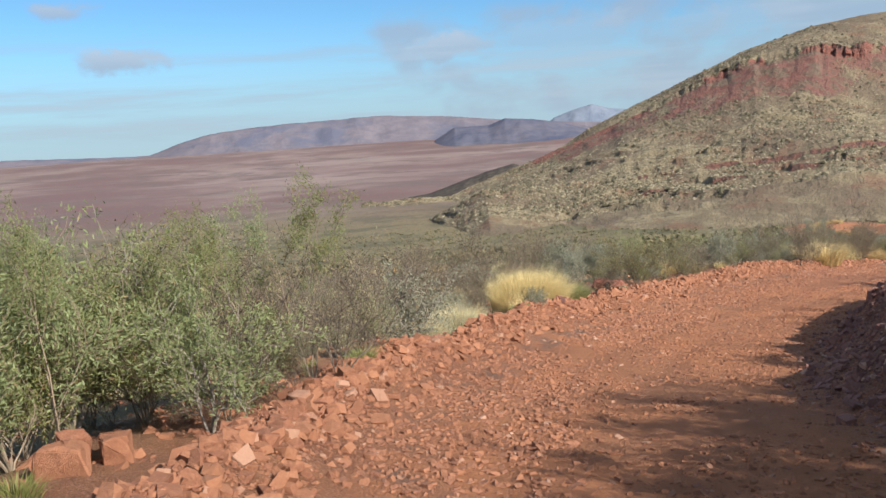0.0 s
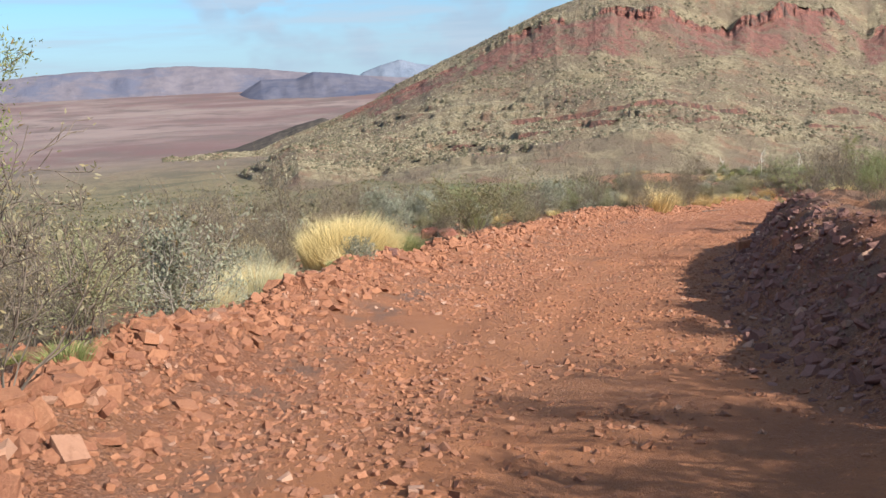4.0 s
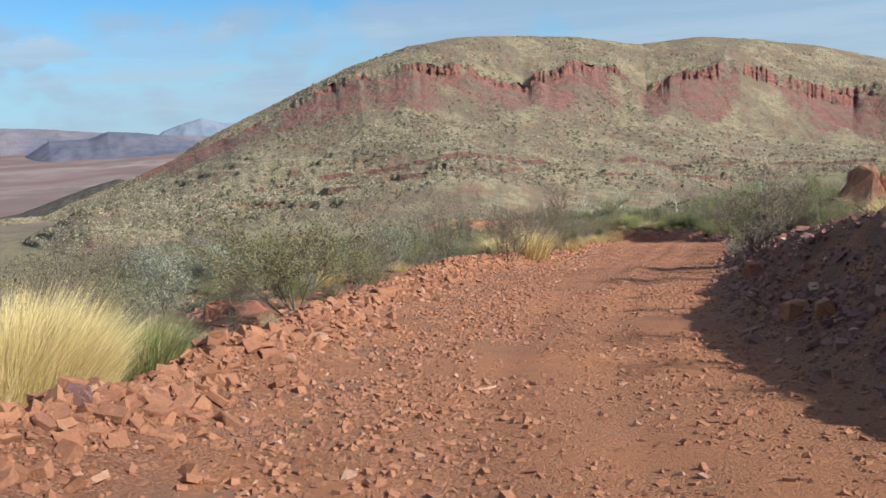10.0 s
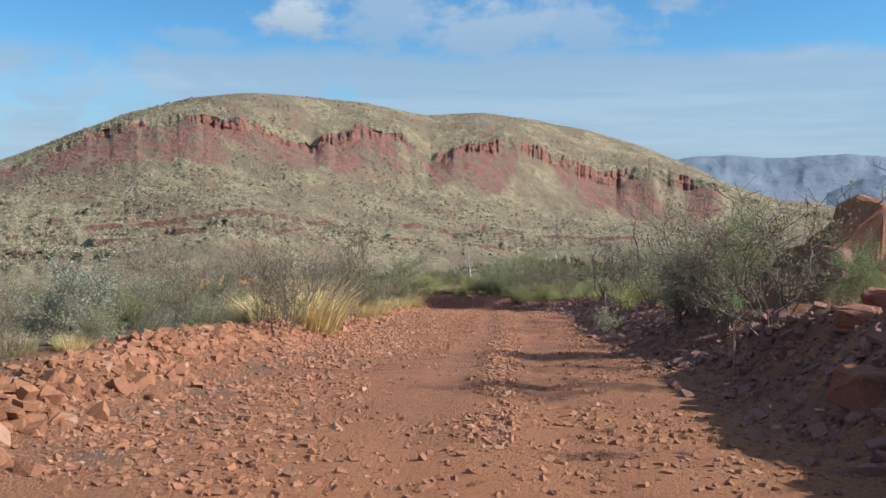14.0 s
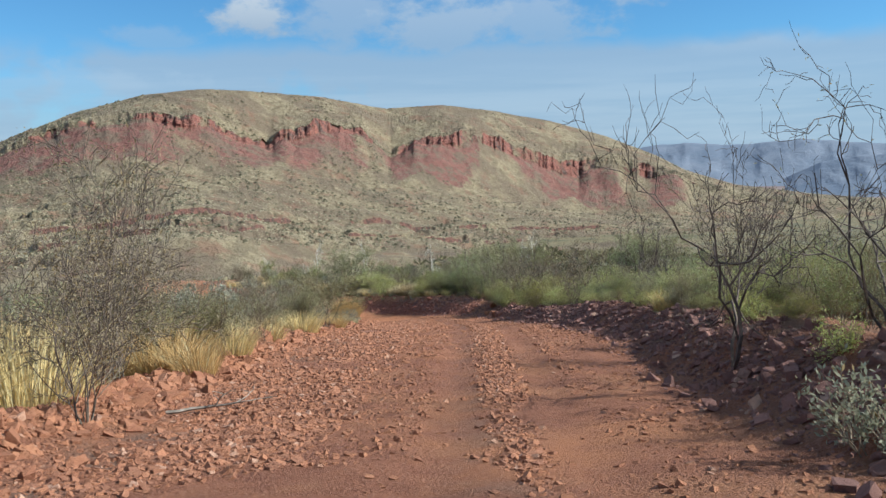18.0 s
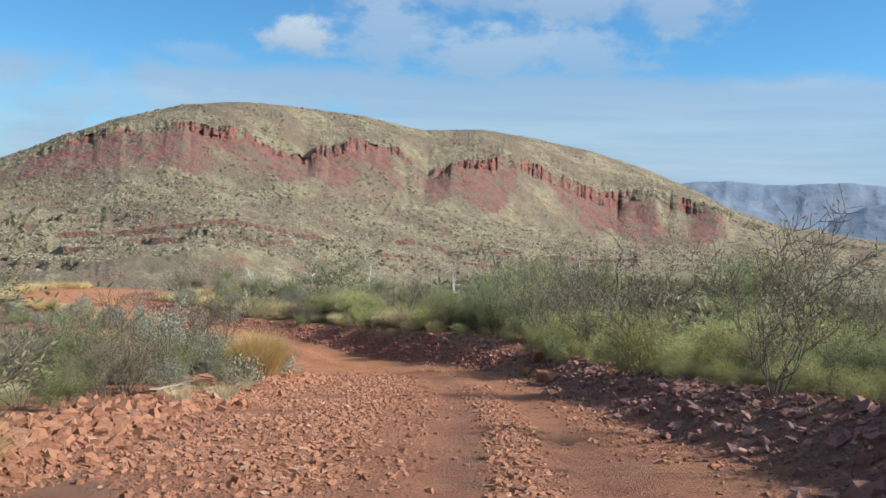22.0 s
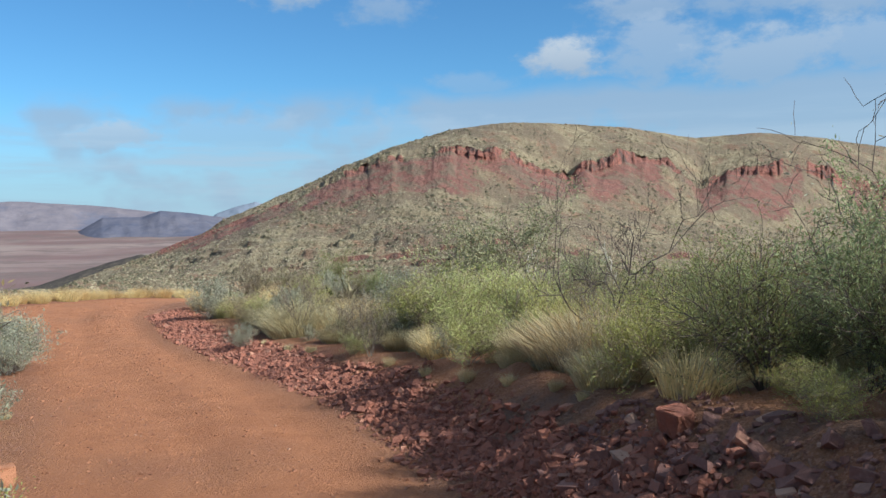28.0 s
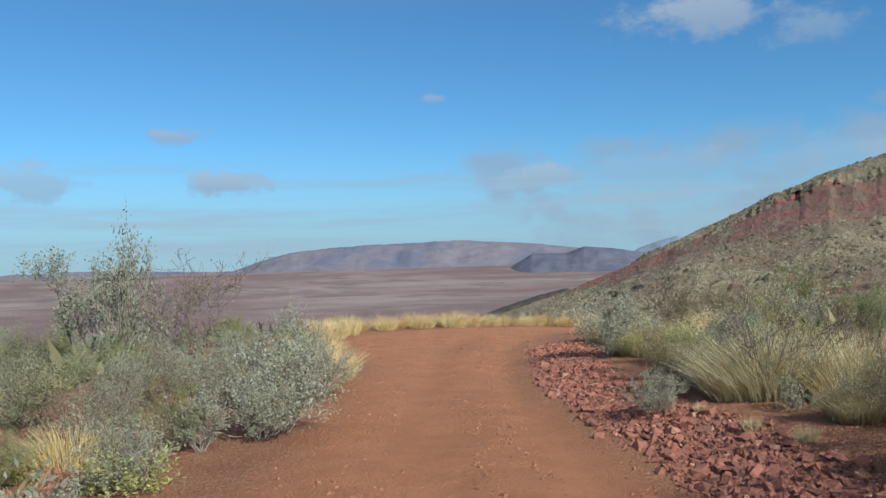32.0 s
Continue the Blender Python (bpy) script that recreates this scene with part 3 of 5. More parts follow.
TALUS_LOW = [(-16, -56.4), (-4.2, 1.6), (-0.9, 9.9), (0.4, 10.5), (3.8, 20.6), (7.2, 19.5), (10.7, 14.5), (14.4, 16.5), (21.7, 2), (29.1, -18.9), (34.4, -39.6), (60, -79.6)]
LEDGE = [(-21.5, -69.4), (-13.8, -27.4), (-8.5, -30.9), (-1.1, -22.9), (3, -17.7), (7.1, -12.9), (10, -10.6), (18, -22.7), (26.5, -35.6), (28.7, -40.3), (60, -70.3)]
FOOT = [(-25, -74), (-18, -47), (-8.7, -47), (0, -42), (10, -39), (25, -47), (36, -47), (60, -70)]
CLIFF_FAR = [(-24, 860), (-10, 860), (0, 850), (8, 860), (13, 900), (19, 1010), (25, 1090), (30, 1200), (36, 1300), (45, 1350), (60, 1350)]


def columns(az, seed, narrow, broad, tier=0.0):
    """Broken rock in upright blocks: for each bearing the block's own random number and its shoulder."""
    g = np.random.default_rng(seed)
    cuts = np.cumsum(narrow + (broad - narrow) * g.random(4000) ** 2) + az.min() - tier
    k = np.searchsorted(cuts, az)
    return g.random(4001)[k]


def build_mesa():
    az = np.arange(-22, 58, 0.062)
    a = np.radians(az)
    far = curve(CLIFF_FAR, az)
    zero = 0 * az
    top, low, talus, ledge, foot, crest = (curve(c, az) for c in (CLIFF_TOP, CLIFF_LOW, TALUS_LOW, LEDGE, FOOT, SKYLINE))
    inner = az > -7
    top = np.where(inner, np.minimum(top, crest - 5), top)
    low = np.where(inner, np.minimum(top * 0.35 + low * 0.65, top - 4), low)
    talus = np.where(inner, np.minimum(talus, low - 4), talus)
    span = smoothstep(-13, -8, az) * smoothstep(42, 39, az)
    # how much of the cliff stands bare, and where fans of scree run down below it
    broken = relief.fractal(az * 0.55 + 2, zero + 5.2, 3, 0.6)
    cliff_rock = span * np.clip(0.8 + 1.9 * broken, 0.12, 1)
    outcrop = np.clip(0.85 + 2.0 * relief.fractal(az * 0.5 + 3, zero + 0.7, 4, 0.6), 0, 1) * smoothstep(-10, -4, az) * smoothstep(38, 34, az)
    outcrop2 = np.clip(0.35 + 2.4 * relief.fractal(az * 0.6 + 31, zero + 4.7, 4, 0.6), 0, 1) * smoothstep(-10, -4, az) * smoothstep(36, 32, az)
    wob = 1.6 * relief.fractal(az * 0.8, zero + 2.5, 3)
    jag = 7.0 * relief.fractal(az * 0.9 + 7, zero + 8.5, 4, 0.65) + 3.0 * (columns(az, 5, 0.12, 0.7) - 0.5)
    sag = 6.0 * relief.fractal(az * 0.5 + 3, zero + 12.5, 2, 0.5)
    tall = np.interp(az, [-8, 0, 28, 32, 36, 42], [5, 14, 15, 24, 30, 12]) * np.clip(0.8 + 1.3 * relief.fractal(az * 0.6 + 21, zero + 6.5, 2, 0.5), 0.35, 1.1)
    low = np.where(inner, np.maximum(low, top - tall), low)
    jag = jag * smoothstep(-5, 2, az)
    top1, low1 = np.where(inner, np.minimum(top + jag * span, crest - 3), top), low + sag * span
    low1 = np.where(inner, np.minimum(low1, top1 - 3), low)
    lines = [
        (0.42, foot - 26), (0.55, foot), (0.60, ledge - 13 + wob), (0.648, ledge - 8 + wob), (0.650, ledge - 7.6 + 2.6 * outcrop2 + wob), (0.706, ledge - 0.8 - 2.6 * outcrop),
        (0.709, ledge + 1.4 * outcrop), (0.80, ledge * 0.5 + talus * 0.5 + wob), (0.88, talus + wob), (0.93, talus * 0.5 + low * 0.5),
        (0.978, low1), (0.984, low1 * 0.45 + top1 * 0.55), (0.990, low1 * 0.42 + top1 * 0.58), (0.996, top1), (1.03, np.minimum(top + 6, crest - 1)), (1.07, top * 0.5 + crest * 0.5), (1.15, crest), (1.3, crest - 18), (1.7, zero - 92)]
    steps = [3, 10, 14, 3, 20, 4, 26, 24, 16, 16, 12, 3, 12, 12, 14, 14, 6, 6]
    rows_r, rows_z = [], []
    for n, (p, q) in zip(steps, zip(lines, lines[1:])):
        for f in np.arange(n) / n:
            rows_r.append(p[0] + (q[0] - p[0]) * f + zero)
            rows_z.append(p[1] + (q[1] - p[1]) * f)
    rows_r.append(lines[-1][0] + zero), rows_z.append(lines[-1][1])
    R, Z = np.array(rows_r).T, np.array(rows_z).T
    starts = np.r_[0, np.cumsum(steps)]
    row = np.arange(R.shape[1])[None, :]
    on_cliff = smoothstep(starts[10] - 3, starts[10] + 1, row) * smoothstep(starts[13] + 5, starts[13], row) * cliff_rock[:, None]
    A = np.repeat(a[:, None], R.shape[1], 1)
    AZ = np.degrees(A)
    X, Y = far[:, None] * R * np.sin(A), far[:, None] * R * np.cos(A)
    # buttresses, then upright blocks in two tiers, then splits between them
    block = np.where(row < starts[11] + 2, (columns(az, 8, 0.3, 1.6))[:, None], (columns(az, 9, 0.25, 1.1, 0.2))[:, None])
    buttress = 0.032 * relief.fractal(az * 0.42 + 1, zero + 3.3, 2)[:, None] + 0.012 * relief.fractal(az * 1.3 + 5, zero + 7.7, 2)[:, None]
    split = 0.006 * (columns(az, 10, 0.05, 0.35) > 0.82)[:, None]
    fine = np.where(row < starts[11] + 2, columns(az, 18, 0.06, 0.24)[:, None], columns(az, 19, 0.06, 0.2, 0.1)[:, None])
    firm = smoothstep(-6, 1, az)[:, None]
    R = R + firm * (buttress + 0.007 * (block - 0.5) + 0.004 * (fine - 0.5) + split + 0.004 * relief.fractal(AZ * 4, Z * 0.2, 3)) * on_cliff
    # gullies, hummocks and broken ledges on the slopes
    soft = 1 - on_cliff
    slope = smoothstep(0.5, 0.6, R) * smoothstep(1.2, 1.05, R)
    gully = np.abs(relief.fractal(X * 0.013 + Y * 0.006, Y * 0.006, 2))
    fans = relief.fractal(X * 0.035 + 11, Y * 0.012, 3) * smoothstep(0.80, 0.92, R) * smoothstep(1.0, 0.97, R)
    Z = Z - gully * 5.0 * soft * slope + soft * slope * (2.6 * relief.fractal(X * 0.03, Y * 0.045, 4, 0.6) + 1.1 * relief.fractal(X * 0.2, Y * 0.2, 2) + 1.2 * fans)
    step = 5.2
    q = Z / step + 0.35 * relief.fractal(X * 0.02, Y * 0.02, 2)
    shelf = Z + step * (np.floor(q) + smoothstep(0.62, 0.98, q - np.floor(q)) - q)
    hold = smoothstep(-0.02, 0.22, relief.fractal(X * 0.012 + 5, Y * 0.03 + 2, 3, 0.6)) * soft * smoothstep(0.56, 0.60, R) * smoothstep(0.93, 0.86, R)
    Z = Z + 0.85 * hold * (shelf - Z)
    far2 = far[:, None] * R
    X, Y = far2 * np.sin(A), far2 * np.cos(A)
    # bare rock where the ground stands steep
    steep = np.gradient(Z, axis=1) / np.maximum(np.abs(np.gradient(far[:, None] * np.array(rows_r).T, axis=1)), 0.05)
    bare = smoothstep(0.85, 1.7, steep) * smoothstep(0.55, 0.58, R) * smoothstep(1.06, 1.03, R)
    scree = span[:, None] * smoothstep(starts[8] - 8, starts[9], row) * smoothstep(starts[10] + 4, starts[10] - 1, row)
    fan = relief.fractal(AZ * 0.42 + 13, (R - 0.9) * 6, 3, 0.55)
    scree = scree * np.clip(np.interp(AZ, [-6, 0, 11, 15, 40], [0.9, 1.0, 1.0, 0.85, 0.85]) + 1.5 * fan, 0, 1)
    scree = scree * smoothstep(0.0, 1.0, (R - 0.855 - 0.07 * fan - 0.03 * relief.fractal(AZ * 1.6, R * 9, 3)) / 0.03)
    me = mesh_from("mesa", np.stack([X, Y, Z], -1).reshape(-1, 3), grid_faces(*R.shape)[:, ::-1], HILL, True)
    K = np.maximum(bare, on_cliff)
    cliff = on_cliff * smoothstep(starts[13] + 2, starts[13] - 2, row)
    mark(me, "rock", cliff.ravel())
    mark(me, "ledge", (bare * (1 - on_cliff)).ravel())
    mark(me, "scree", scree.ravel())
    hill = tagged(new("mesa_hill", me), "broad flat-topped hill with a red cliff band and spinifex slopes", "hill", kind="structure")
    return hill, X, Y, Z, np.maximum(K, 0.75 * scree), R


mesa, MX, MY, MZ, MK, _ = build_mesa()


def build_mesa_tufts(name, label, mat, seed, count, least, most, bare, patchy):
    """Plants on the mesa's slopes, as small five-sided domes."""
    g = np.random.default_rng(seed)
    nu, nv = MX.shape
    i, j = g.integers(0, nu - 1, count), g.integers(14, nv - 10, count)
    keep = (MK[i, j] < bare + 0.4 * g.random(count) ** 2) & (relief.fractal(MX[i, j] * 0.03, MY[i, j] * 0.012 + seed, 3) * patchy + g.random(count) > 0.35)
    i, j = i[keep], j[keep]
    fx, fy = g.random(len(i)), g.random(len(i))
    lerp = lambda M: (M[i, j] * (1 - fx) + M[i + 1, j] * fx) * (1 - fy) + (M[i, j + 1] * (1 - fx) + M[i + 1, j + 1] * fx) * fy
    c = np.stack([lerp(MX), lerp(MY), lerp(MZ)], -1)
    size = (least + (most - least) * g.random(len(c)) ** 3)[:, None]
    ring = np.array([(math.cos(k * 1.2566), math.sin(k * 1.2566), 0.0) for k in range(5)] + [(0.1, 0, 0.75)])
    turn = g.random(len(c)) * 6.283
    rx = ring[None, :, 0] * np.cos(turn)[:, None] - ring[None, :, 1] * np.sin(turn)[:, None]
    ry = ring[None, :, 0] * np.sin(turn)[:, None] + ring[None, :, 1] * np.cos(turn)[:, None]
    jit = 0.75 + 0.5 * g.random((len(c), 6))
    v = np.stack([c[:, :1] + rx * size * jit, c[:, 1:2] + ry * size * jit, c[:, 2:] + ring[None, :, 2] * size * jit - 0.1], -1).reshape(-1, 3)
    tri = np.array([(k, (k + 1) % 5, 5) for k in range(5)])
    f = (np.arange(len(c))[:, None, None] * 6 + tri[None]).reshape(-1, 3)
    return tagged(new(name, mesh_from(name, v, f, mat)), label, "scrub", kind="stuff")


build_mesa_tufts("mesa_spinifex", "straw-coloured spinifex tufts dotting the hillside", TUFT, 11, 70000, 0.4, 1.3, 0.2, 0.8)
build_mesa_tufts("mesa_shrubs", "dark olive shrubs scattered over the hillside", TUFT_DARK, 12, 40000, 0.6, 2.4, 0.3, 1.6)
build_mesa_tufts("scree_shrubs", "sparse dark shrubs on the red scree", TUFT_DARK, 13, 16000, 0.5, 1.7, 0.72, 1.2)


def build_range(name, label, pairs, near, depth, base, mat, seed, wig=1.0, eye=5.0):
    """A distant range: its skyline as bearings and heights in degrees above level."""
    lo, hi = pairs[0][0], pairs[-1][0]
    az = np.arange(lo, hi, 0.1)
    w = Waves(seed)
    el = curve(pairs, az) + 0.05 * wig * w.fractal(az * 1.3, az * 0, 4)
    crest = eye + near * np.tan(np.radians(el))
    t = np.linspace(0, 1, 22)
    T, AZ = np.meshgrid(t, az)
    C = np.repeat(crest[:, None], len(t), 1)
    prof = np.where(T < 0.75, smoothstep(0, 1, T / 0.75 * 0.9) / smoothstep(0, 1, np.array(0.9)), 1 - (T - 0.75) * 1.2)
    ridge = 1 - 0.30 * np.abs(w.fractal(AZ * 0.5, T * 5.0, 3)) * smoothstep(0.74, 0.5, T) * smoothstep(0.0, 0.3, T)
    Z = base + (C - base) * prof * ridge
    R = near * (1 - depth * (0.75 - T))
    A = np.radians(AZ)
    me = mesh_from(name, np.stack([R * np.sin(A), R * np.cos(A), Z], -1).reshape(-1, 3), grid_faces(*AZ.shape)[:, ::-1], mat, True)
    return tagged(new(name, me), label, "mountain range", kind="structure")


build_range("far_range", "long low range on the horizon, haze tinted into its purple-brown",
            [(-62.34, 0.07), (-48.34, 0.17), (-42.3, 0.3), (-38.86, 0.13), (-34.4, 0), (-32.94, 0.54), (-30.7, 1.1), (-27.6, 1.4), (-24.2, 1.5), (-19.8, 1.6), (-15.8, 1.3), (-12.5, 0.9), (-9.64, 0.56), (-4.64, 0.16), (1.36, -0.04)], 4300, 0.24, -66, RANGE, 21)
build_range("far_peak", "blue-grey peak behind the mesa, haze tinted into its colour", [(-9.54, 0), (-8.54, 0.7), (-7.45, 1.09), (-6.19, 1.39), (-5.14, 1.1), (-3.92, 0.91), (-0.92, 0.61), (4.08, 0.01)], 4650, 0.1, -66, RANGE_HAZE, 22, 0.6)
build_range("dark_mesa", "flat-topped hill on the plain, cloud shadow in its dark blue-green colour", [(-19.11, -1.4), (-17.31, -0.75), (-15.11, 0.53), (-12.91, 0.53), (-11.79, 0.92), (-9.98, 0.76), (-8.2, 0.43), (-6.43, -0.16), (-2.43, -1.4)], 3300, 0.3, -70, RANGE_SHADOWED, 23, 0.5)
build_range("dark_spur", "scrubby spur descending into the valley, cloud shadow in its dark colour", [(-25.87, -7.27), (-22.87, -5.07), (-20.97, -4.3), (-17.24, -3.83), (-15.35, -3.22), (-13.47, -2.61), (-11.6, -2.18), (-10.1, -2.78), (-7.6, -5.18), (-4.6, -9)], 1000, 0.25, -80, SPUR, 24, 0.7, 12.5)
build_range("right_range", "blue range beyond the plain, haze tinted into its colour", [(31.8, -0.1), (35.8, 1.2), (38.8, 1.7), (40.79, 1.8), (43, 1.6), (44.4, 1.6), (47.6, 1.8), (51.6, 1.4), (59.6, 0.9), (87.6, -0.2)], 4300, 0.2, -66, RANGE_HAZE, 25)
build_range("right_hill", "hill on the plain in a haze-blue colour", [(46.5, -0.5), (48.5, 0.4), (50.5, 0.75), (53, 0.85), (57, 0.6), (62, -0.1), (66, -0.9)], 2400, 0.16, -66, RANGE_HAZE, 26, 0.6)


# ---- plants: one model of each kind, then copies ----
def tube(paths, sides=4):
    """Tapered tubes along lists of (places, radii), as one array of places and one of quads."""
    vs, fs, base = [], [], 0
    ang = np.arange(sides) * 2 * math.pi / sides
    for pts, rad in paths:
        pts = np.asarray(pts)
        d = np.gradient(pts, axis=0)
        d /= np.linalg.norm(d, axis=1)[:, None] + 1e-9
        ref = np.where(np.abs(d[:, 2:]) > 0.9, np.array([[1.0, 0, 0]]), np.array([[0, 0, 1.0]]))
        a = np.cross(d, ref)
        a /= np.linalg.norm(a, axis=1)[:, None] + 1e-9
        b = np.cross(d, a)
        ring = pts[:, None] + np.asarray(rad)[:, None, None] * (np.cos(ang)[None, :, None] * a[:, None] + np.sin(ang)[None, :, None] * b[:, None])
        n = len(pts)
        vs.append(ring.reshape(-1, 3))
        i = np.arange(n - 1)[:, None] * sides + np.arange(sides)[None]
        j = np.arange(n - 1)[:, None] * sides + (np.arange(sides)[None] + 1) % sides
        fs.append(base + np.stack([i, j, j + sides, i + sides], -1).reshape(-1, 4))
        base += n * sides
    return np.vstack(vs), np.vstack(fs)


def grow(g, stems, height, spread, radius, levels=3, kids=4, wander=0.22, lift=0.12, first=0.25, ratio=0.55, low=0.02):
    """Branches of a shrub or tree: paths with radii, and places with directions where leaves may sit."""
    paths, sites = [], []

    def limb(start, way, length, rad, level):
        n = (7, 5, 4, 3)[level]
        p, d, pts, rr = np.array(start, float), np.array(way, float), [start], [rad]
        for k in range(n):
            d = d + g.normal(0, wander, 3) + np.array([0, 0, lift])
            d /= np.linalg.norm(d)
            p = p + d * length / n
            pts.append(p.copy())
            rr.append(rad * (1 - 0.75 * (k + 1) / n) + 0.0018)
            frac = (k + 1) / n
            if level >= 1 and frac > 0.3:
                sites.append((p.copy(), d.copy()))
            if level < levels - 1 and frac >= first:
                for _ in range(int(kids / n + g.random())):
                    side = g.normal(0, 1, 3)
                    side -= side @ d * d
                    side /= np.linalg.norm(side) + 1e-9
                    kid = d * 0.65 + side * 0.75
                    limb(p.copy(), kid / np.linalg.norm(kid), length * ratio * (0.7 + 0.6 * g.random()), rr[-1] * 0.7, level + 1)
        paths.append((np.array(pts), np.array(rr)))

    for q in range(stems):
        a = 2 * math.pi * (q + g.random() * 0.8) / stems
        tilt = spread * (0.35 + 0.65 * g.random())
        way = np.array([math.cos(a) * math.sin(tilt), math.sin(a) * math.sin(tilt), math.cos(tilt)])
        limb(np.array([math.cos(a) * low, math.sin(a) * low, -0.06]), way, height * (0.75 + 0.35 * g.random()), radius * (0.7 + 0.5 * g.random()), 0)
    return paths, sites


def leaves(g, sites, count, length, width, loose=0.06, droop=0.0):
    """Leaves as narrow diamonds, scattered about the sites."""
    place, way = np.array([s[0] for s in sites]), np.array([s[1] for s in sites])
    k = g.integers(0, len(place), count)
    c = place[k] + g.normal(0, loose, (count, 3))
    d = way[k] + g.normal(0, 0.75, (count, 3)) - np.array([0, 0, droop])
    d /= np.linalg.norm(d, axis=1)[:, None]
    side = np.cross(d, g.normal(0, 1, (count, 3)))
    side /= np.linalg.norm(side, axis=1)[:, None] + 1e-9
    size = (0.6 + 0.8 * g.random(count))[:, None]
    l, w = length * size, width * size * 0.5
    v = np.stack([c, c + d * l * 0.45 + side * w, c + d * l, c + d * l * 0.45 - side * w], 1).reshape(-1, 3)
    return v, np.arange(count * 4).reshape(-1, 4)


class Kind:
    """A kind of plant: its model is placed the first time and copied after that."""

    def __init__(self, ob, height, wide):
        self.ob, self.height, self.wide, self.used = ob, height, wide, False


def shrub(name, label, category, seed, height, wide, stems, spread, radius, leaf_count, leaf_l, leaf_w, bark, leaf, loose=0.06, droop=0.0, group="", **how):
    g = np.random.default_rng(seed)
    paths, sites = grow(g, stems, height, spread, radius, **how)
    tips = np.vstack([p for p, _ in paths])
    k_up, k_out = height / np.percentile(tips[:, 2], 99), 0.5 * height * wide / np.percentile(np.hypot(tips[:, 0], tips[:, 1]), 96)
    fit = np.array([k_out, k_out, k_up])
    paths = [(p * fit, r * min(1.0, 1.3 * k_up)) for p, r in paths]
    sites = [(p * fit, d) for p, d in sites]
    root = new(name)
    tagged(root, label, category, group or name.replace("_", " ") + " plants beside the track")
    if name == "dead_tree":
        v, f = tube([q for q in paths if q[1][0] < 0.009])
        tagged(part("twigs", mesh_from(name + "_twigs", v, f, bark), root), kind="stuff")
        paths = [q for q in paths if q[1][0] >= 0.009]
    v, f = tube(paths)
    part("trunk" if stems < 4 else "stem", mesh_from(name + "_wood", v, f, bark), root)
    if leaf_count:
        v, f = leaves(g, sites, leaf_count, leaf_l, leaf_w, loose, droop)
        part("crown", mesh_from(name + "_leaves", v, f, leaf), root)
    return Kind(root, height, wide)


def blades(g, count, width, height, blade, lean=0.5, wind=(0.15, 0.0), dome=1.0, core=0.72):
    """Grass blades in a clump: thin three-sided strips that bend outward."""
    r, a = np.sqrt(g.random(count)) * width / 2 * core, g.random(count) * 2 * math.pi
    base = np.stack([r * np.cos(a), r * np.sin(a), np.zeros(count) - 0.02], -1)
    edge = r / (width / 2 * core)
    h = height * (0.55 + 0.45 * g.random(count)) * (1 - 0.35 * dome * edge**2)
    out = np.stack([np.cos(a), np.sin(a), np.zeros(count)], -1) * (lean * (0.25 + edge) * h)[:, None] + g.normal(0, 0.19, (count, 3)) * h[:, None]
    out[:, 2] = 0
    out[:, 0] += wind[0] * h
    out[:, 1] += wind[1] * h
    mid = base + out * 0.38 + np.stack([0 * h, 0 * h, h * 0.62], -1)
    tip = base + out + np.stack([0 * h, 0 * h, h], -1)
    side = g.normal(0, 1, (count, 3)) * [1, 1, 0.1]
    side /= np.linalg.norm(side, axis=1)[:, None]
    w = blade * (0.6 + 0.8 * g.random(count))[:, None]
    v = np.stack([base - side * w, base + side * w, mid - side * w * 0.8, mid + side * w * 0.8, tip], 1).reshape(-1, 3)
    i = np.arange(count)[:, None, None] * 5
    f = (i + np.array([[0, 1, 3], [0, 3, 2], [2, 3, 4]])[None]).reshape(-1, 3)
    return v, f


def tussock(name, label, seed, width, height, layers, group=""):
    """A grass clump; layers: part name, blades, share of width and height, blade width, lean, material."""
    g = np.random.default_rng(seed)
    root = tagged(new(name), label, "grass clump", group or name.replace("_", " ") + " tufts beside the track")
    for pname, count, fw, fh, blade, lean, mat in layers:
        v, f = blades(g, count, width * fw, height * fh, blade, lean)
        part(pname, mesh_from(name + "_" + pname, v, f, mat), root)
    return Kind(root, height, width / height)


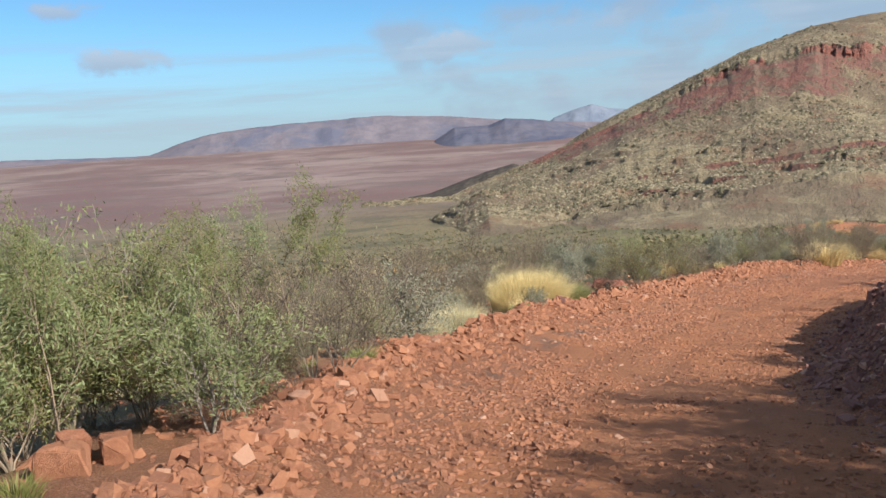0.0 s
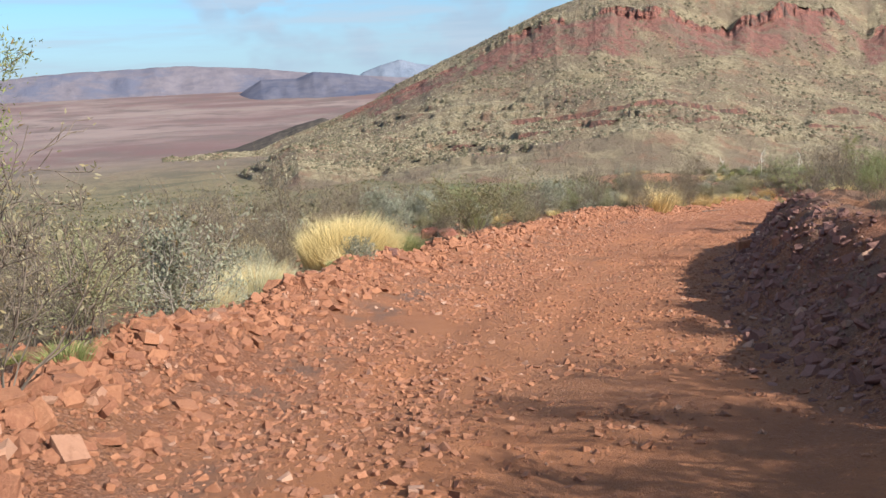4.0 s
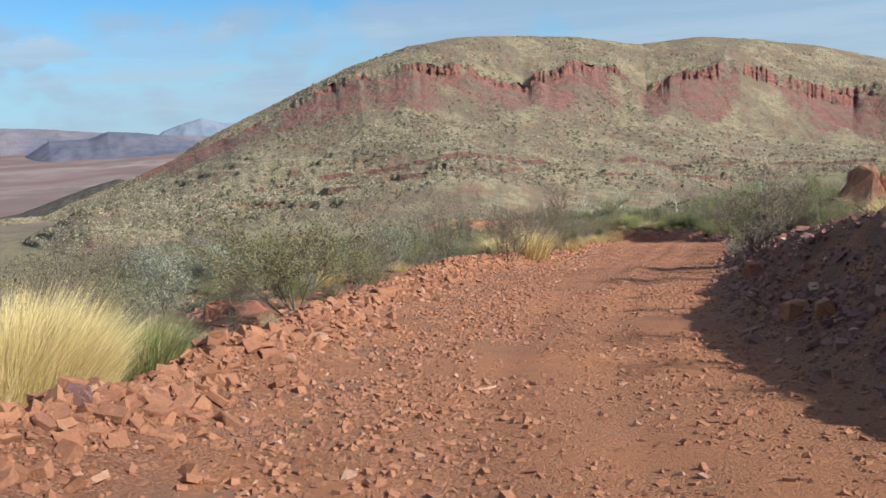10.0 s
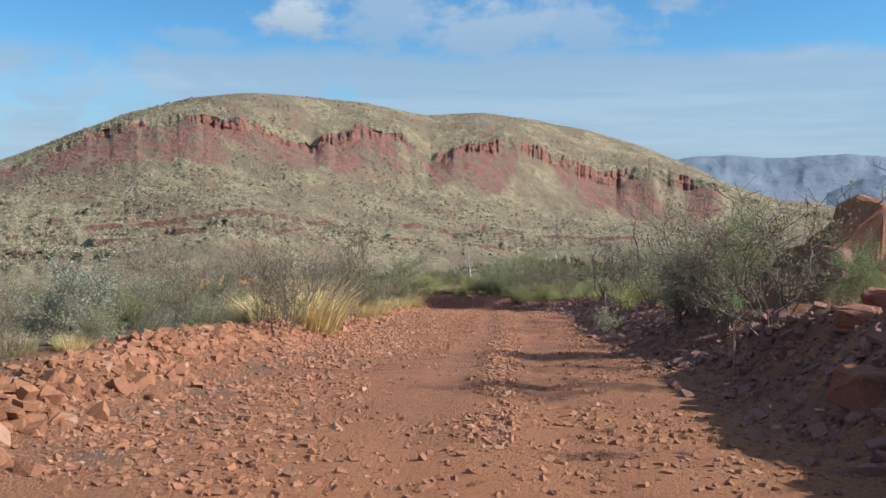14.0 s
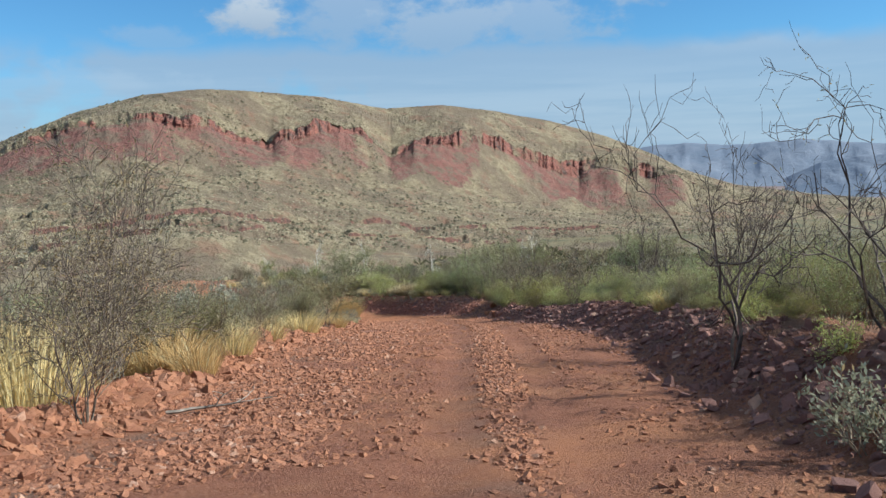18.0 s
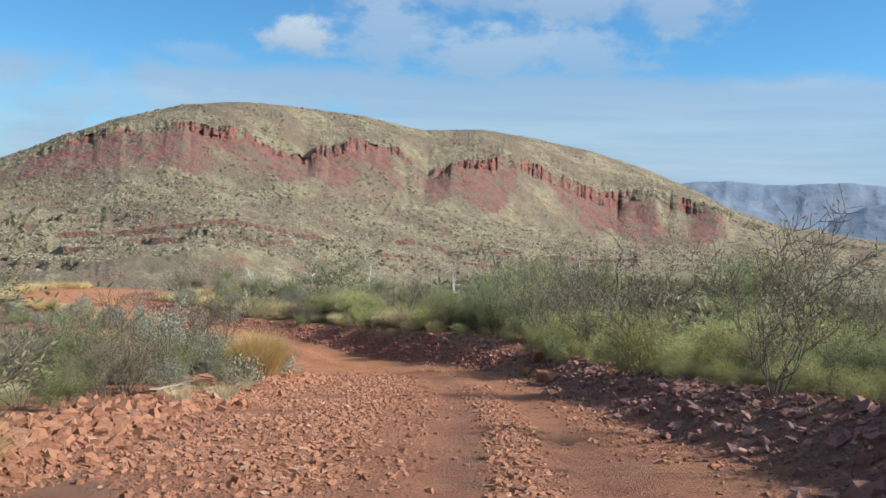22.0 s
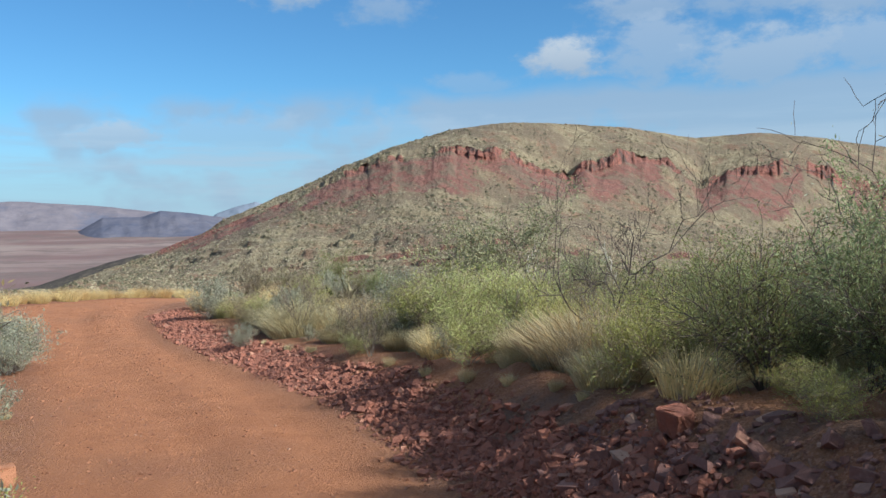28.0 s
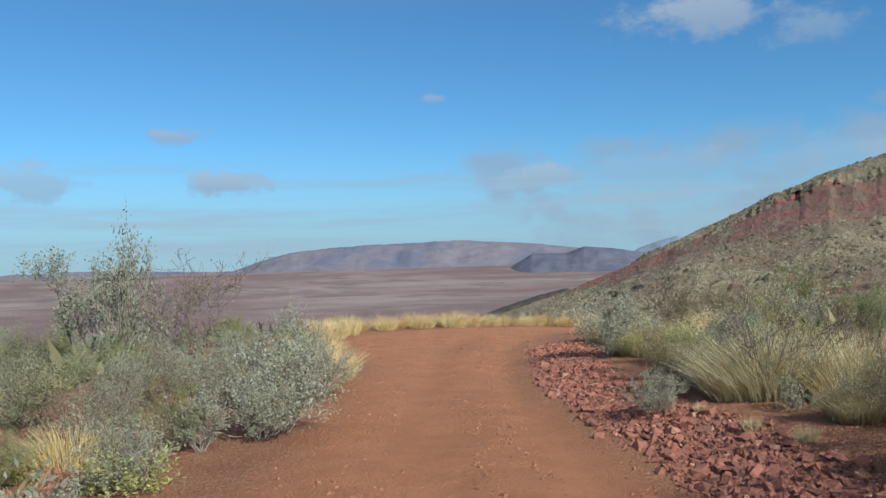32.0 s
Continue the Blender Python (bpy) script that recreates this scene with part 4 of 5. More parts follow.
KINDS = {
    "wattle": shrub("wattle_bush", "green narrow-leaved wattle bush with pale bare lower stems", "bush", 31, 1.5, 1.05, 6, 0.75, 0.012, 11000, 0.045, 0.012, BARK_GREY, LEAF_WATTLE, 0.042, levels=3, kids=7),
    "wattle2": shrub("wattle_bush", "dense green wattle bush with brown stems", "bush", 32, 1.7, 1, 7, 0.65, 0.010, 12000, 0.045, 0.012, BARK_BROWN, LEAF_WATTLE, 0.048, levels=3, kids=7),
    "sapling": shrub("wattle_sapling", "tall thin wattle sapling with leafy tufts at its twig ends", "tree", 33, 3.3, 0.5, 3, 0.30, 0.016, 5200, 0.048, 0.011, BARK_BROWN, LEAF_WATTLE, 0.065, levels=3, kids=5, first=0.55, ratio=0.34, lift=0.16),
    "silver": shrub("silver_bush", "silvery grey-green broad-leaved bush", "bush", 34, 1.6, 1, 6, 0.62, 0.015, 3600, 0.055, 0.026, BARK_GREY, LEAF_GREY, 0.045, levels=3, kids=7),
    "silver2": shrub("silver_bush", "round silver-leaved bush with grey stems", "bush", 35, 1.3, 1.25, 9, 0.85, 0.011, 4200, 0.05, 0.024, BARK_GREY, LEAF_GREY, 0.048, levels=3, kids=7),
    "olive": shrub("olive_bush", "spreading olive-green bush with bare fanned stems", "bush", 36, 1.6, 1.25, 11, 0.80, 0.010, 8500, 0.042, 0.015, BARK_TWIG, LEAF_OLIVE, 0.036, levels=3, kids=6, first=0.45),
    "olive2": shrub("olive_bush", "loose olive-green scrub bush", "bush", 37, 1.5, 1.2, 7, 0.70, 0.009, 6500, 0.042, 0.014, BARK_TWIG, LEAF_OLIVE, 0.054, levels=3, kids=7, first=0.3),
    "twig": shrub("twiggy_bush", "half-dead brown twiggy bush with few withered leaves", "bush", 38, 1.7, 0.95, 8, 0.55, 0.008, 2000, 0.035, 0.012, BARK_TWIG, LEAF_DRY, 0.030, levels=4, kids=4.5, ratio=0.5),
    "twig2": shrub("leafless_bush", "bare grey-brown leafless bush", "bush", 39, 1.5, 1.05, 7, 0.70, 0.007, 1300, 0.035, 0.012, BARK_TWIG, LEAF_DRY, 0.030, levels=4, kids=4.5, ratio=0.5, wander=0.16),
    "lime": shrub("feathery_bush", "bright yellow-green feathery wattle bush", "bush", 40, 1.5, 1.25, 9, 0.75, 0.011, 9500, 0.06, 0.010, BARK_BROWN, LEAF_LIME, 0.060, levels=3, kids=8, first=0.2),
    "lime2": shrub("feathery_bush", "low spreading yellow-green feathery bush", "bush", 41, 1.2, 1.6, 11, 0.95, 0.010, 8500, 0.055, 0.010, BARK_BROWN, LEAF_LIME, 0.060, levels=3, kids=8, first=0.2),
    "dark": shrub("dense_bush", "dense dark green bush with twisted branches", "bush", 42, 1.9, 1.2, 7, 0.75, 0.018, 7500, 0.055, 0.011, BARK_DARK, LEAF_WATTLE, 0.066, levels=3, kids=8, first=0.25),
    "dead": shrub("dead_tree", "burnt bare tree with twisted dark branches", "tree", 43, 3.4, 1.15, 3, 0.85, 0.027, 0, 0, 0, BARK_DARK, None, levels=4, kids=5.5, first=0.3, ratio=0.5, wander=0.42, lift=0.07),
    "dead2": shrub("dead_tree", "bare grey tree with fanned fine twigs", "tree", 44, 3.2, 1.1, 4, 0.8, 0.020, 260, 0.05, 0.014, BARK_DARK, LEAF_GREY, levels=4, kids=5, first=0.3, ratio=0.5, wander=0.38, lift=0.08),
    "gum": shrub("snappy_gum", "small gum with a forked white trunk and thin crown", "tree", 45, 3.6, 0.8, 2, 0.5, 0.065, 900, 0.09, 0.025, BARK_WHITE, LEAF_GREY, 0.072, levels=3, kids=8, first=0.35, ratio=0.45, wander=0.3, lift=0.05),
    "gum2": shrub("young_gum", "slender young gum with rounded grey-green leaf clumps", "tree", 46, 3.2, 0.5, 2, 0.25, 0.035, 3600, 0.07, 0.026, BARK_GREY, LEAF_GREY, 0.075, levels=3, kids=10, first=0.3, ratio=0.42, wander=0.25),
    "spinifex": tussock("spinifex_clump", "large golden spinifex dome with seed stalks leaning in the wind", 51, 2.5, 1.1,
                        [("tuft", 12000, 0.95, 1.0, 0.0034, 0.4, STRAW), ("green_base", 1500, 1.0, 0.3, 0.0035, 0.8, GRASS_GREEN)]),
    "spinifex_tall": tussock("spinifex_clump", "upright rounded straw-yellow spinifex dome", 59, 1.25, 1.25,
                             [("tuft", 9000, 1.0, 1.0, 0.0034, 0.22, STRAW), ("green_base", 900, 1.1, 0.35, 0.0035, 0.6, GRASS_GREEN)]),
    "spinifex_pale": tussock("spinifex_clump", "pale straw-coloured low spinifex clump", 52, 1.3, 0.62, [("tuft", 3600, 1.0, 1.0, 0.0028, 0.6, STRAW_PALE), ("seed_plume", 500, 0.9, 1.18, 0.0022, 0.5, STRAW)]),
    "spinifex_green": tussock("spinifex_clump", "yellow-green spinifex clump with straw seed tips", 53, 0.95, 0.7, [("tuft", 2600, 1.0, 1.0, 0.003, 0.5, GRASS_GREEN), ("seed_plume", 500, 0.9, 1.15, 0.0022, 0.4, STRAW)]),
    "straw": tussock("dry_grass", "dry straw-coloured grass tuft", 54, 0.5, 0.5, [("tuft", 420, 1.0, 1.0, 0.0028, 0.55, STRAW_PALE), ("seed_plume", 80, 0.9, 1.25, 0.0022, 0.5, STRAW)]),
    "straw2": tussock("golden_grass", "golden tuft of dry grass", 55, 0.6, 0.42, [("tuft", 520, 1.0, 1.0, 0.0028, 0.7, STRAW), ("seed_plume", 90, 0.9, 1.25, 0.0022, 0.6, STRAW_PALE)]),
    "green": tussock("green_grass", "low soft tuft of green grass", 56, 0.5, 0.28, [("tuft", 420, 1.0, 1.0, 0.0035, 0.8, GRASS_GREEN)]),
    "herb": shrub("leafy_herb", "low plant with small grey-green leaves", "plant", 57, 0.4, 1.3, 9, 1.0, 0.004, 950, 0.036, 0.014, BARK_BROWN, LEAF_GREY, 0.024, levels=2, kids=5),
    "herb_green": shrub("leafy_herb", "low bright green leafy plant", "plant", 58, 0.42, 1.4, 9, 1.0, 0.004, 1300, 0.036, 0.014, BARK_BROWN, LEAF_LIME, 0.036, levels=2, kids=6),
}
placed = []


def plant(kind, x, y, height=None, turn=None, wide=1.0, sink=0.03):
    placed.append((kind, x, y, height, turn, wide, sink))


def settle_plants():
    g = np.random.default_rng(77)
    z = ground_height(np.array([p[1] for p in placed]), np.array([p[2] for p in placed]))
    for (kind, x, y, height, turn, wide, sink), zz in zip(placed, z):
        k = KINDS[kind]
        half = 0.5 * (height or k.height) * k.wide * wide * (0.4 if kind.startswith("dead") else 0.8)
        s, u, _ = road_frame(x, y)
        if abs(u[0]) < half + 1.25 and s[0] < 104:
            x, y = (float(q) for q in spot(s[0], math.copysign(half + 1.25, u[0])))
            zz = ground_height(np.array([x]), np.array([y]))[0]
        sc = (height or k.height * (0.8 + 0.4 * g.random())) / k.height
        a = g.random() * 360 if turn is None else turn
        m = pose(x, y, float(zz) - sink * sc, g.normal(0, 3), g.normal(0, 3), a) @ Matrix.Diagonal((sc * wide, sc * wide, sc, 1))
        if k.used:
            copy_thing(k.ob, m)
        else:
            k.ob.matrix_basis, k.used = m, True


# ---- stones ----
def stone_shape(seed, flat=0.5, extra=2):
    """A broken slab about 1 m across: the hull of a skewed box with chipped corners."""
    g = random.Random(seed)
    bm = bmesh.new()
    long, broad = 0.5 + 0.12 * g.random(), 0.34 + 0.16 * g.random()
    skew = g.uniform(-0.3, 0.3)
    for a in (-1, 1):
        for b in (-1, 1):
            for c in (-1, 1):
                x, y, z = a * long * g.uniform(0.6, 1.05), b * broad * g.uniform(0.6, 1.05), c * 0.5 * flat * g.uniform(0.6, 1.05)
                bm.verts.new((x + skew * y, y, z + 0.12 * x * flat))
    for _ in range(extra):
        bm.verts.new((g.uniform(-0.6, 0.6) * long, g.choice((-1, 1)) * broad * 1.05, g.uniform(-0.5, 0.5) * flat))
    hull = bmesh.ops.convex_hull(bm, input=bm.verts)
    bmesh.ops.delete(bm, geom=[e for e in hull["geom_interior"] if isinstance(e, bmesh.types.BMVert)], context="VERTS")
    bmesh.ops.triangulate(bm, faces=bm.faces)
    bm.verts.index_update()
    v = np.array([p.co[:] for p in bm.verts])
    f = np.array([[q.index for q in t.verts] for t in bm.faces])
    bm.free()
    return v, f


STONES = [stone_shape(100 + k, 0.34 + 0.1 * (k % 5), 3 + k % 3) for k in range(14)]
PEBBLES = [stone_shape(200 + k, 0.45 + 0.08 * k, 0) for k in range(5)]


def turns(g, n, tilt):
    """Random turns as matrices, tilted by about that many radians."""
    a, b, c = g.random(n) * 2 * math.pi, g.normal(0, tilt, n), g.normal(0, tilt, n)
    ca, sa, cb, sb_, cc, sc_ = np.cos(a), np.sin(a), np.cos(b), np.sin(b), np.cos(c), np.sin(c)
    z, o = np.zeros(n), np.ones(n)
    rz = np.stack([ca, -sa, z, sa, ca, z, z, z, o], -1).reshape(-1, 3, 3)
    rx = np.stack([o, z, z, z, cb, -sb_, z, sb_, cb], -1).reshape(-1, 3, 3)
    ry = np.stack([cc, z, sc_, z, o, z, -sc_, z, cc], -1).reshape(-1, 3, 3)
    return rz @ rx @ ry


def heap_mesh(name, x, y, size, mat, shapes, g, tilt=0.5, bury=0.25, lift=None):
    """Many stones as one mesh, each resting in the ground at x, y."""
    z = ground_height(x, y) + (0 if lift is None else lift)
    rot = turns(g, len(x), tilt)
    which = g.integers(0, len(shapes), len(x))
    vs, fs, base = [], [], 0
    for k, (sv, sf) in enumerate(shapes):
        i = np.where(which == k)[0]
        if not len(i):
            continue
        v = np.einsum("nij,vj->nvi", rot[i], sv) * size[i][:, None, None]
        v += np.stack([x[i], y[i], z[i] + size[i] * (0.25 - bury)], -1)[:, None]
        vs.append(v.reshape(-1, 3))
        fs.append((np.arange(len(i))[:, None, None] * len(sv) + sf[None]).reshape(-1, 3) + base)
        base += len(i) * len(sv)
    return mesh_from(name, np.vstack(vs), np.vstack(fs), mat)


def shape_mesh(name, shape, mat):
    return mesh_from(name, shape[0], shape[1], mat)


# ---- where the plants stand ----
plant("wattle", -6.2, -16.9, 1.75)
plant("twig", -8.8, -15.7, 1.63)
plant("twig", -12, -12.5, 1.88)
plant("wattle2", -8.2, -17.6, 1.88)
plant("wattle2", -7.6, -16.2, 2.0)
plant("wattle", -8.4, -16.6, 2.3)
plant("olive2", -5.6, -13.6, 1.1)
plant("twig2", -6.6, -15.4, 1.9)
plant("olive2", -6.3, -14.6, 1.3)
plant("wattle2", -7.9, -18.1, 2.3)
plant("sapling", -7.4, -17.9, 2.7)
plant("sapling", -5.6, -15.4, 3.3)
plant("sapling", -6.4, -16.2, 3.0)
plant("sapling", -8, -17, 3.3)
plant("sapling", -7.0, -15.2, 3.3)
plant("sapling", -7.6, -13.0, 3.6)
plant("sapling", -8.9, -15.8, 3.5)
plant("twig", -7.2, -14.6, 2.5)
plant("twig", -8.0, -15.6, 2.7)
plant("twig2", -5.0, -15.9, 1.3)
plant("twig", -7.7, -10, 1.5)
plant("twig", -10.6, -2.8, 2.21)
plant("twig2", -7.9, -5.1, 1.2)
plant("twig2", -8.9, -2.6, 1.8)
plant("twig", -7.4, -0.4, 1.8)
plant("twig2", -9.6, 0.6, 2.0)
plant("spinifex_pale", -5.75, -7.7, 0.75)
plant("spinifex_pale", -9.1, 2.6, 1.12)
plant("wattle2", -8.2, -14.2, 2.1)
plant("twig", -7.3, -13.2, 2.2)
plant("silver", -5.9, -10.9, 1.6)
plant("spinifex_pale", -6.0, -9.6, 0.5)
plant("herb", -5.7, -9.1, 0.5)
plant("spinifex_pale", -9.1, 1.7, 1.12)
plant("twig", -7.8, 1.5, 1.7)
plant("green", -5.2, -14.7, 0.26)
plant("herb", -4.4, -5.9, 0.33)
plant("spinifex", -5.3, -2.3, 1.42, wide=0.82)
plant("spinifex_green", -4.35, -0.5, 0.9)
plant("herb", -4.3, -6.2, 0.32)
plant("green", -5.9, -4.5, 0.25)
plant("green", -4.7, -6.9, 0.14)
plant("green", -6.1, -4.7, 0.26)
plant("green", -4.5, -6.8, 0.14)
plant("green", -5.7, -2.5, 0.28)
plant("twig2", -13.9, 13.9, 1.71, wide=0.7)
plant("twig2", -9.2, 13.4, 1.91)
plant("olive2", -6.3, 6.8, 1.64)
plant("silver", -5.5, 8.2, 1.55)
plant("olive", -2.66, 3.8, 1.85, wide=1.3)
plant("olive2", -4, 7.8, 1.63)
plant("silver", 0.2, 18.5, 1.7)
plant("straw", -2.9, 0.4, 0.23)
plant("twig2", -7.1, 0.1, 2.36, wide=0.4)
plant("silver2", -5.6, 16.4, 1.32)
plant("twig", 5.7, 25.9, 2.28)
plant("twig", 9.4, 31.9, 1.58)
plant("straw2", 4.6, 17.2, 0.75)
plant("twig", 10.5, 28.8, 1.24)
plant("silver2", 9.6, 10.9, 1.32)
plant("olive2", -1.5, 7.7, 1.59)
plant("silver", 0.7, 20.6, 1.74)
plant("olive2", 3.1, 27.5, 2.15)
plant("twig", 3.5, 15.9, 1.69)
plant("twig", 3.5, 14.8, 1.72)
plant("twig", 7.1, 21.7, 2.01)
plant("straw2", 4.8, 17.6, 0.75)
plant("straw2", 4.7, 19.3, 0.75)
plant("twig", 8.7, 9.2, 1.57, wide=1.2)
plant("twig2", 7.6, 7.2, 1.39, wide=1.3)
plant("herb", 12.1, 17.1, 0.5)
plant("sapling", 6.5, 3.3, 1.2)
plant("dead2", 11.9, 7.9, 3.03)
plant("twig", 4, 15.8, 1.72, wide=1.3)
plant("twig", 5.5, 32.5, 2.2)
plant("twig", 7.6, 24.2, 2.02)
plant("twig2", 3, 24.2, 2.03)
plant("straw2", 5.4, 22.8, 0.75)
plant("straw2", 6.5, 23.3, 0.75)
plant("straw2", 6.6, 26.6, 0.75)
plant("olive2", 10.8, 30.5, 1.27)
plant("dead2", 14.6, 18.9, 3.1)
plant("olive2", 10.8, 12.6, 1.2)
plant("dark", 9.4, 11.1, 1.49)
plant("twig2", 9.5, 10.6, 1.42)
plant("sapling", 9.5, 10.2, 1.29)
plant("twig", 5.9, 22.9, 2.13)
plant("twig", 8.3, 29.5, 2.1)
plant("olive2", 9.3, 26.9, 1.36)
plant("straw2", 6.2, 25.9, 0.75)
plant("straw2", 5.6, 25.9, 0.75)
plant("straw2", 6.7, 27.7, 0.69)
plant("straw2", 9.6, 27.2, 0.36)
plant("straw2", 8.7, 26.3, 0.43)
plant("twig", 7.4, 23.6, 3.1, wide=0.7)
plant("dead", 14.3, 20.8, 3.3)
plant("herb_green", 13.9, 19, 0.37)
plant("dark", 13.3, 17.2, 0.54)
plant("olive2", 9.7, 29.3, 1.32)
plant("twig", 11.2, 33.3, 1.57)
plant("straw2", 8.4, 27.1, 0.59)
plant("straw2", 8.8, 25.7, 0.32)
plant("straw2", 10.7, 29.4, 0.36)
plant("olive2", 12.3, 32.2, 1.15)
plant("twig2", 16.4, 23, 1.5)
plant("twig2", 21.9, 35.6, 1.67)
plant("lime", 26.2, 46.1, 1.05)
plant("olive2", 19.2, 29, 1.05)
plant("olive2", 17, 24.8, 1.05)
plant("olive", 13.2, 33.6, 1.25)
plant("olive2", 12.4, 32.1, 1.15)
plant("silver2", 18.4, 54.7, 0.95)
plant("straw2", 12.1, 31.7, 0.37)
plant("straw2", 13.7, 34.3, 0.27)
plant("straw", 15.7, 39.3, 0.75)
plant("straw", 16.4, 40.6, 0.75)
plant("twig", 15.3, 43.8, 1.9)
plant("herb", 19.2, 49.0, 0.5)
plant("lime", 24.8, 45.4, 1.05)
plant("lime2", 23.7, 40.7, 0.99)
plant("lime2", 26.6, 49.2, 1.05)
plant("twig2", 24.4, 41.1, 1.84)
plant("dead2", 22.2, 32.3, 2.97)
plant("olive2", 14.6, 46.5, 1.7)
plant("silver", 16.6, 48.3, 1.9)
plant("sapling", 6.4, 1.0, 1.9)
plant("sapling", 7.2, 7.3, 2.4)
plant("spinifex_tall", 17.95, 46.0, 1.25)
plant("olive2", 16.2, 45.4, 1.35)
plant("olive2", 16.9, 44.0, 0.7)
plant("herb", 17.3, 43.4, 0.45)
plant("straw", 17.5, 44.6, 0.5)
plant("straw", 15.8, 41.5, 0.63)
plant("straw", 16.3, 43.5, 0.5)
plant("straw", 16.7, 41.5, 0.65)
plant("straw", 17.1, 42.7, 0.69)
plant("twig", 16.8, 41.6, 0.48, wide=1.3)
plant("twig", 15, 50.5, 1.7)
plant("lime", 25.3, 46.6, 1.05)
plant("lime", 24.8, 43.5, 1.05)
plant("lime2", 24, 41.2, 1.05)
plant("lime", 23.8, 39.7, 1.05)
plant("lime2", 24.7, 39.8, 1.05)
plant("lime2", 26.6, 48.9, 1.05)
plant("twig2", 25.5, 47, 1.43)
plant("twig2", 25.5, 45, 1.69)
plant("dead", 25.84, 47.1, 2.7)
plant("dead2", 26.9, 45.8, 3.3)
plant("dark", 26.3, 51.4, 0.85)
plant("dark", 25.7, 54.3, 0.77)
plant("herb", 18.0, 57.4, 0.5)
plant("twig2", 17.6, 51.0, 1.2)
plant("herb_green", 18.9, 53, 0.49)
plant("herb", 19.8, 52.3, 0.62)
plant("herb", 19.3, 53.5, 0.49)
plant("straw", 18.7, 52.6, 0.63)
plant("twig2", 18.6, 54.6, 1.9, wide=1.15)
plant("twig2", 17.7, 54.0, 1.8, wide=1.2)
plant("twig", 18.1, 55.3, 1.7)
plant("herb_green", 18.9, 53.0, 0.45)
plant("herb_green", 19.6, 53.9, 0.45)
plant("silver2", 20.9, 66.7, 0.57)
plant("lime2", 25.4, 55.7, 0.56)
plant("dark", 25.9, 53.4, 0.76)
plant("lime", 26.3, 51.7, 0.85)
plant("lime", 26.6, 49.6, 1.05)
plant("dark", 26.7, 48.4, 1.05)
plant("lime", 25.4, 47.1, 1.05)
plant("lime2", 25.3, 45.9, 1.02)
plant("twig2", 27.1, 51.7, 0.91)
plant("dead", 27.6, 48.8, 3.16)
plant("twig2", 30.2, 54, 1.6)
plant("silver2", 21.1, 65.5, 0.69)
plant("olive2", 21.9, 64, 0.95)
plant("twig", 23.4, 61.4, 1.1)
plant("straw", 22.9, 58.9, 0.39)
plant("straw", 23.3, 57.4, 0.36)
plant("straw", 23.7, 56.6, 0.46)
plant("straw", 24, 55.6, 0.35)
plant("straw", 24.3, 54.8, 0.32)
plant("straw", 24.4, 54.2, 0.25)
plant("dark", 26, 53.3, 0.77)
plant("dark", 26.2, 52.5, 0.77)
plant("lime", 26.3, 51.8, 0.85)
plant("dead2", 27.2, 54.4, 3.2)
plant("twig2", 25.5, 57.3, 0.52)
plant("olive2", 25.3, 55.9, 0.6)
plant("wattle2", 26.3, 52.7, 0.82)
plant("silver2", 16.9, 61.8, 0.88)
plant("silver2", 16.1, 63.9, 0.69)
plant("herb_green", 17.1, 59.5, 0.38, wide=1.4)
plant("herb_green", 16.8, 59.4, 0.3)
plant("twig", 15.9, 60.6, 0.7, wide=1.4)
plant("olive2", 14.4, 61.4, 1.1, wide=1.3)
plant("silver2", 15.7, 62.8, 0.71)
plant("twig", 14.8, 62.7, 0.89, wide=1.2)
plant("gum2", 5.3, 70.7, 1.86)
plant("gum2", 5.3, 73, 1.57, wide=1.2)
plant("twig2", 11.7, 67.2, 1.57)
plant("olive2", 12.8, 67.2, 0.54)
plant("olive2", 8, 66.9, 1.33, wide=1.3)
plant("silver2", 21, 65.6, 0.71)
plant("silver2", 21.4, 64.5, 0.61)
plant("straw", 20.2, 63.6, 0.23)
plant("straw", 20.8, 62.7, 0.26)
plant("straw", 21.3, 61.9, 0.36)
plant("straw", 21.7, 61.4, 0.4)
plant("olive2", 20.9, 66.7, 0.59)
plant("twig", 22.2, 63.9, 0.95)
plant("silver2", 23.2, 61, 0.6)
plant("lime2", 21.2, 64.7, 0.37)
plant("twig", 21.4, 64.5, 0.55)
plant("olive2", 12.2, 76.3, 0.01)

# tall white-trunked gums on the flat beyond the bend
for gx, gy, gh in ((31.8, 94.8, 4.0), (35.8, 92.2, 3.4), (41, 88, 2.6), (46, 80, 2.2), (52, 88, 3.0), (27.5, 97, 2.6)):
    plant("gum", gx, gy, gh)
# tall bushes on the inner side of the bend
plant("lime", 24.08, 59.77, 1.75)
plant("lime", 24.56, 59.16, 1.60)
plant("lime2", 23.25, 61.35, 1.10)
plant("silver2", 20.4, 62.9, 0.42)
plant("twig2", 21.39, 63.31, 1.00)
plant("lime", 23.80, 57.21, 1.25)
plant("dark", 25.50, 53.13, 1.50)
# a narrow silver bush stands in for the second young gum
plant("silver", 11.1, 66.2, 2.4, wide=0.6)
plant("gum2", 9.9, 66.5, 4.0, wide=1.25)
plant("silver", 14.89, 65.34, 1.00)
plant("silver2", 19.07, 67.47, 0.90)

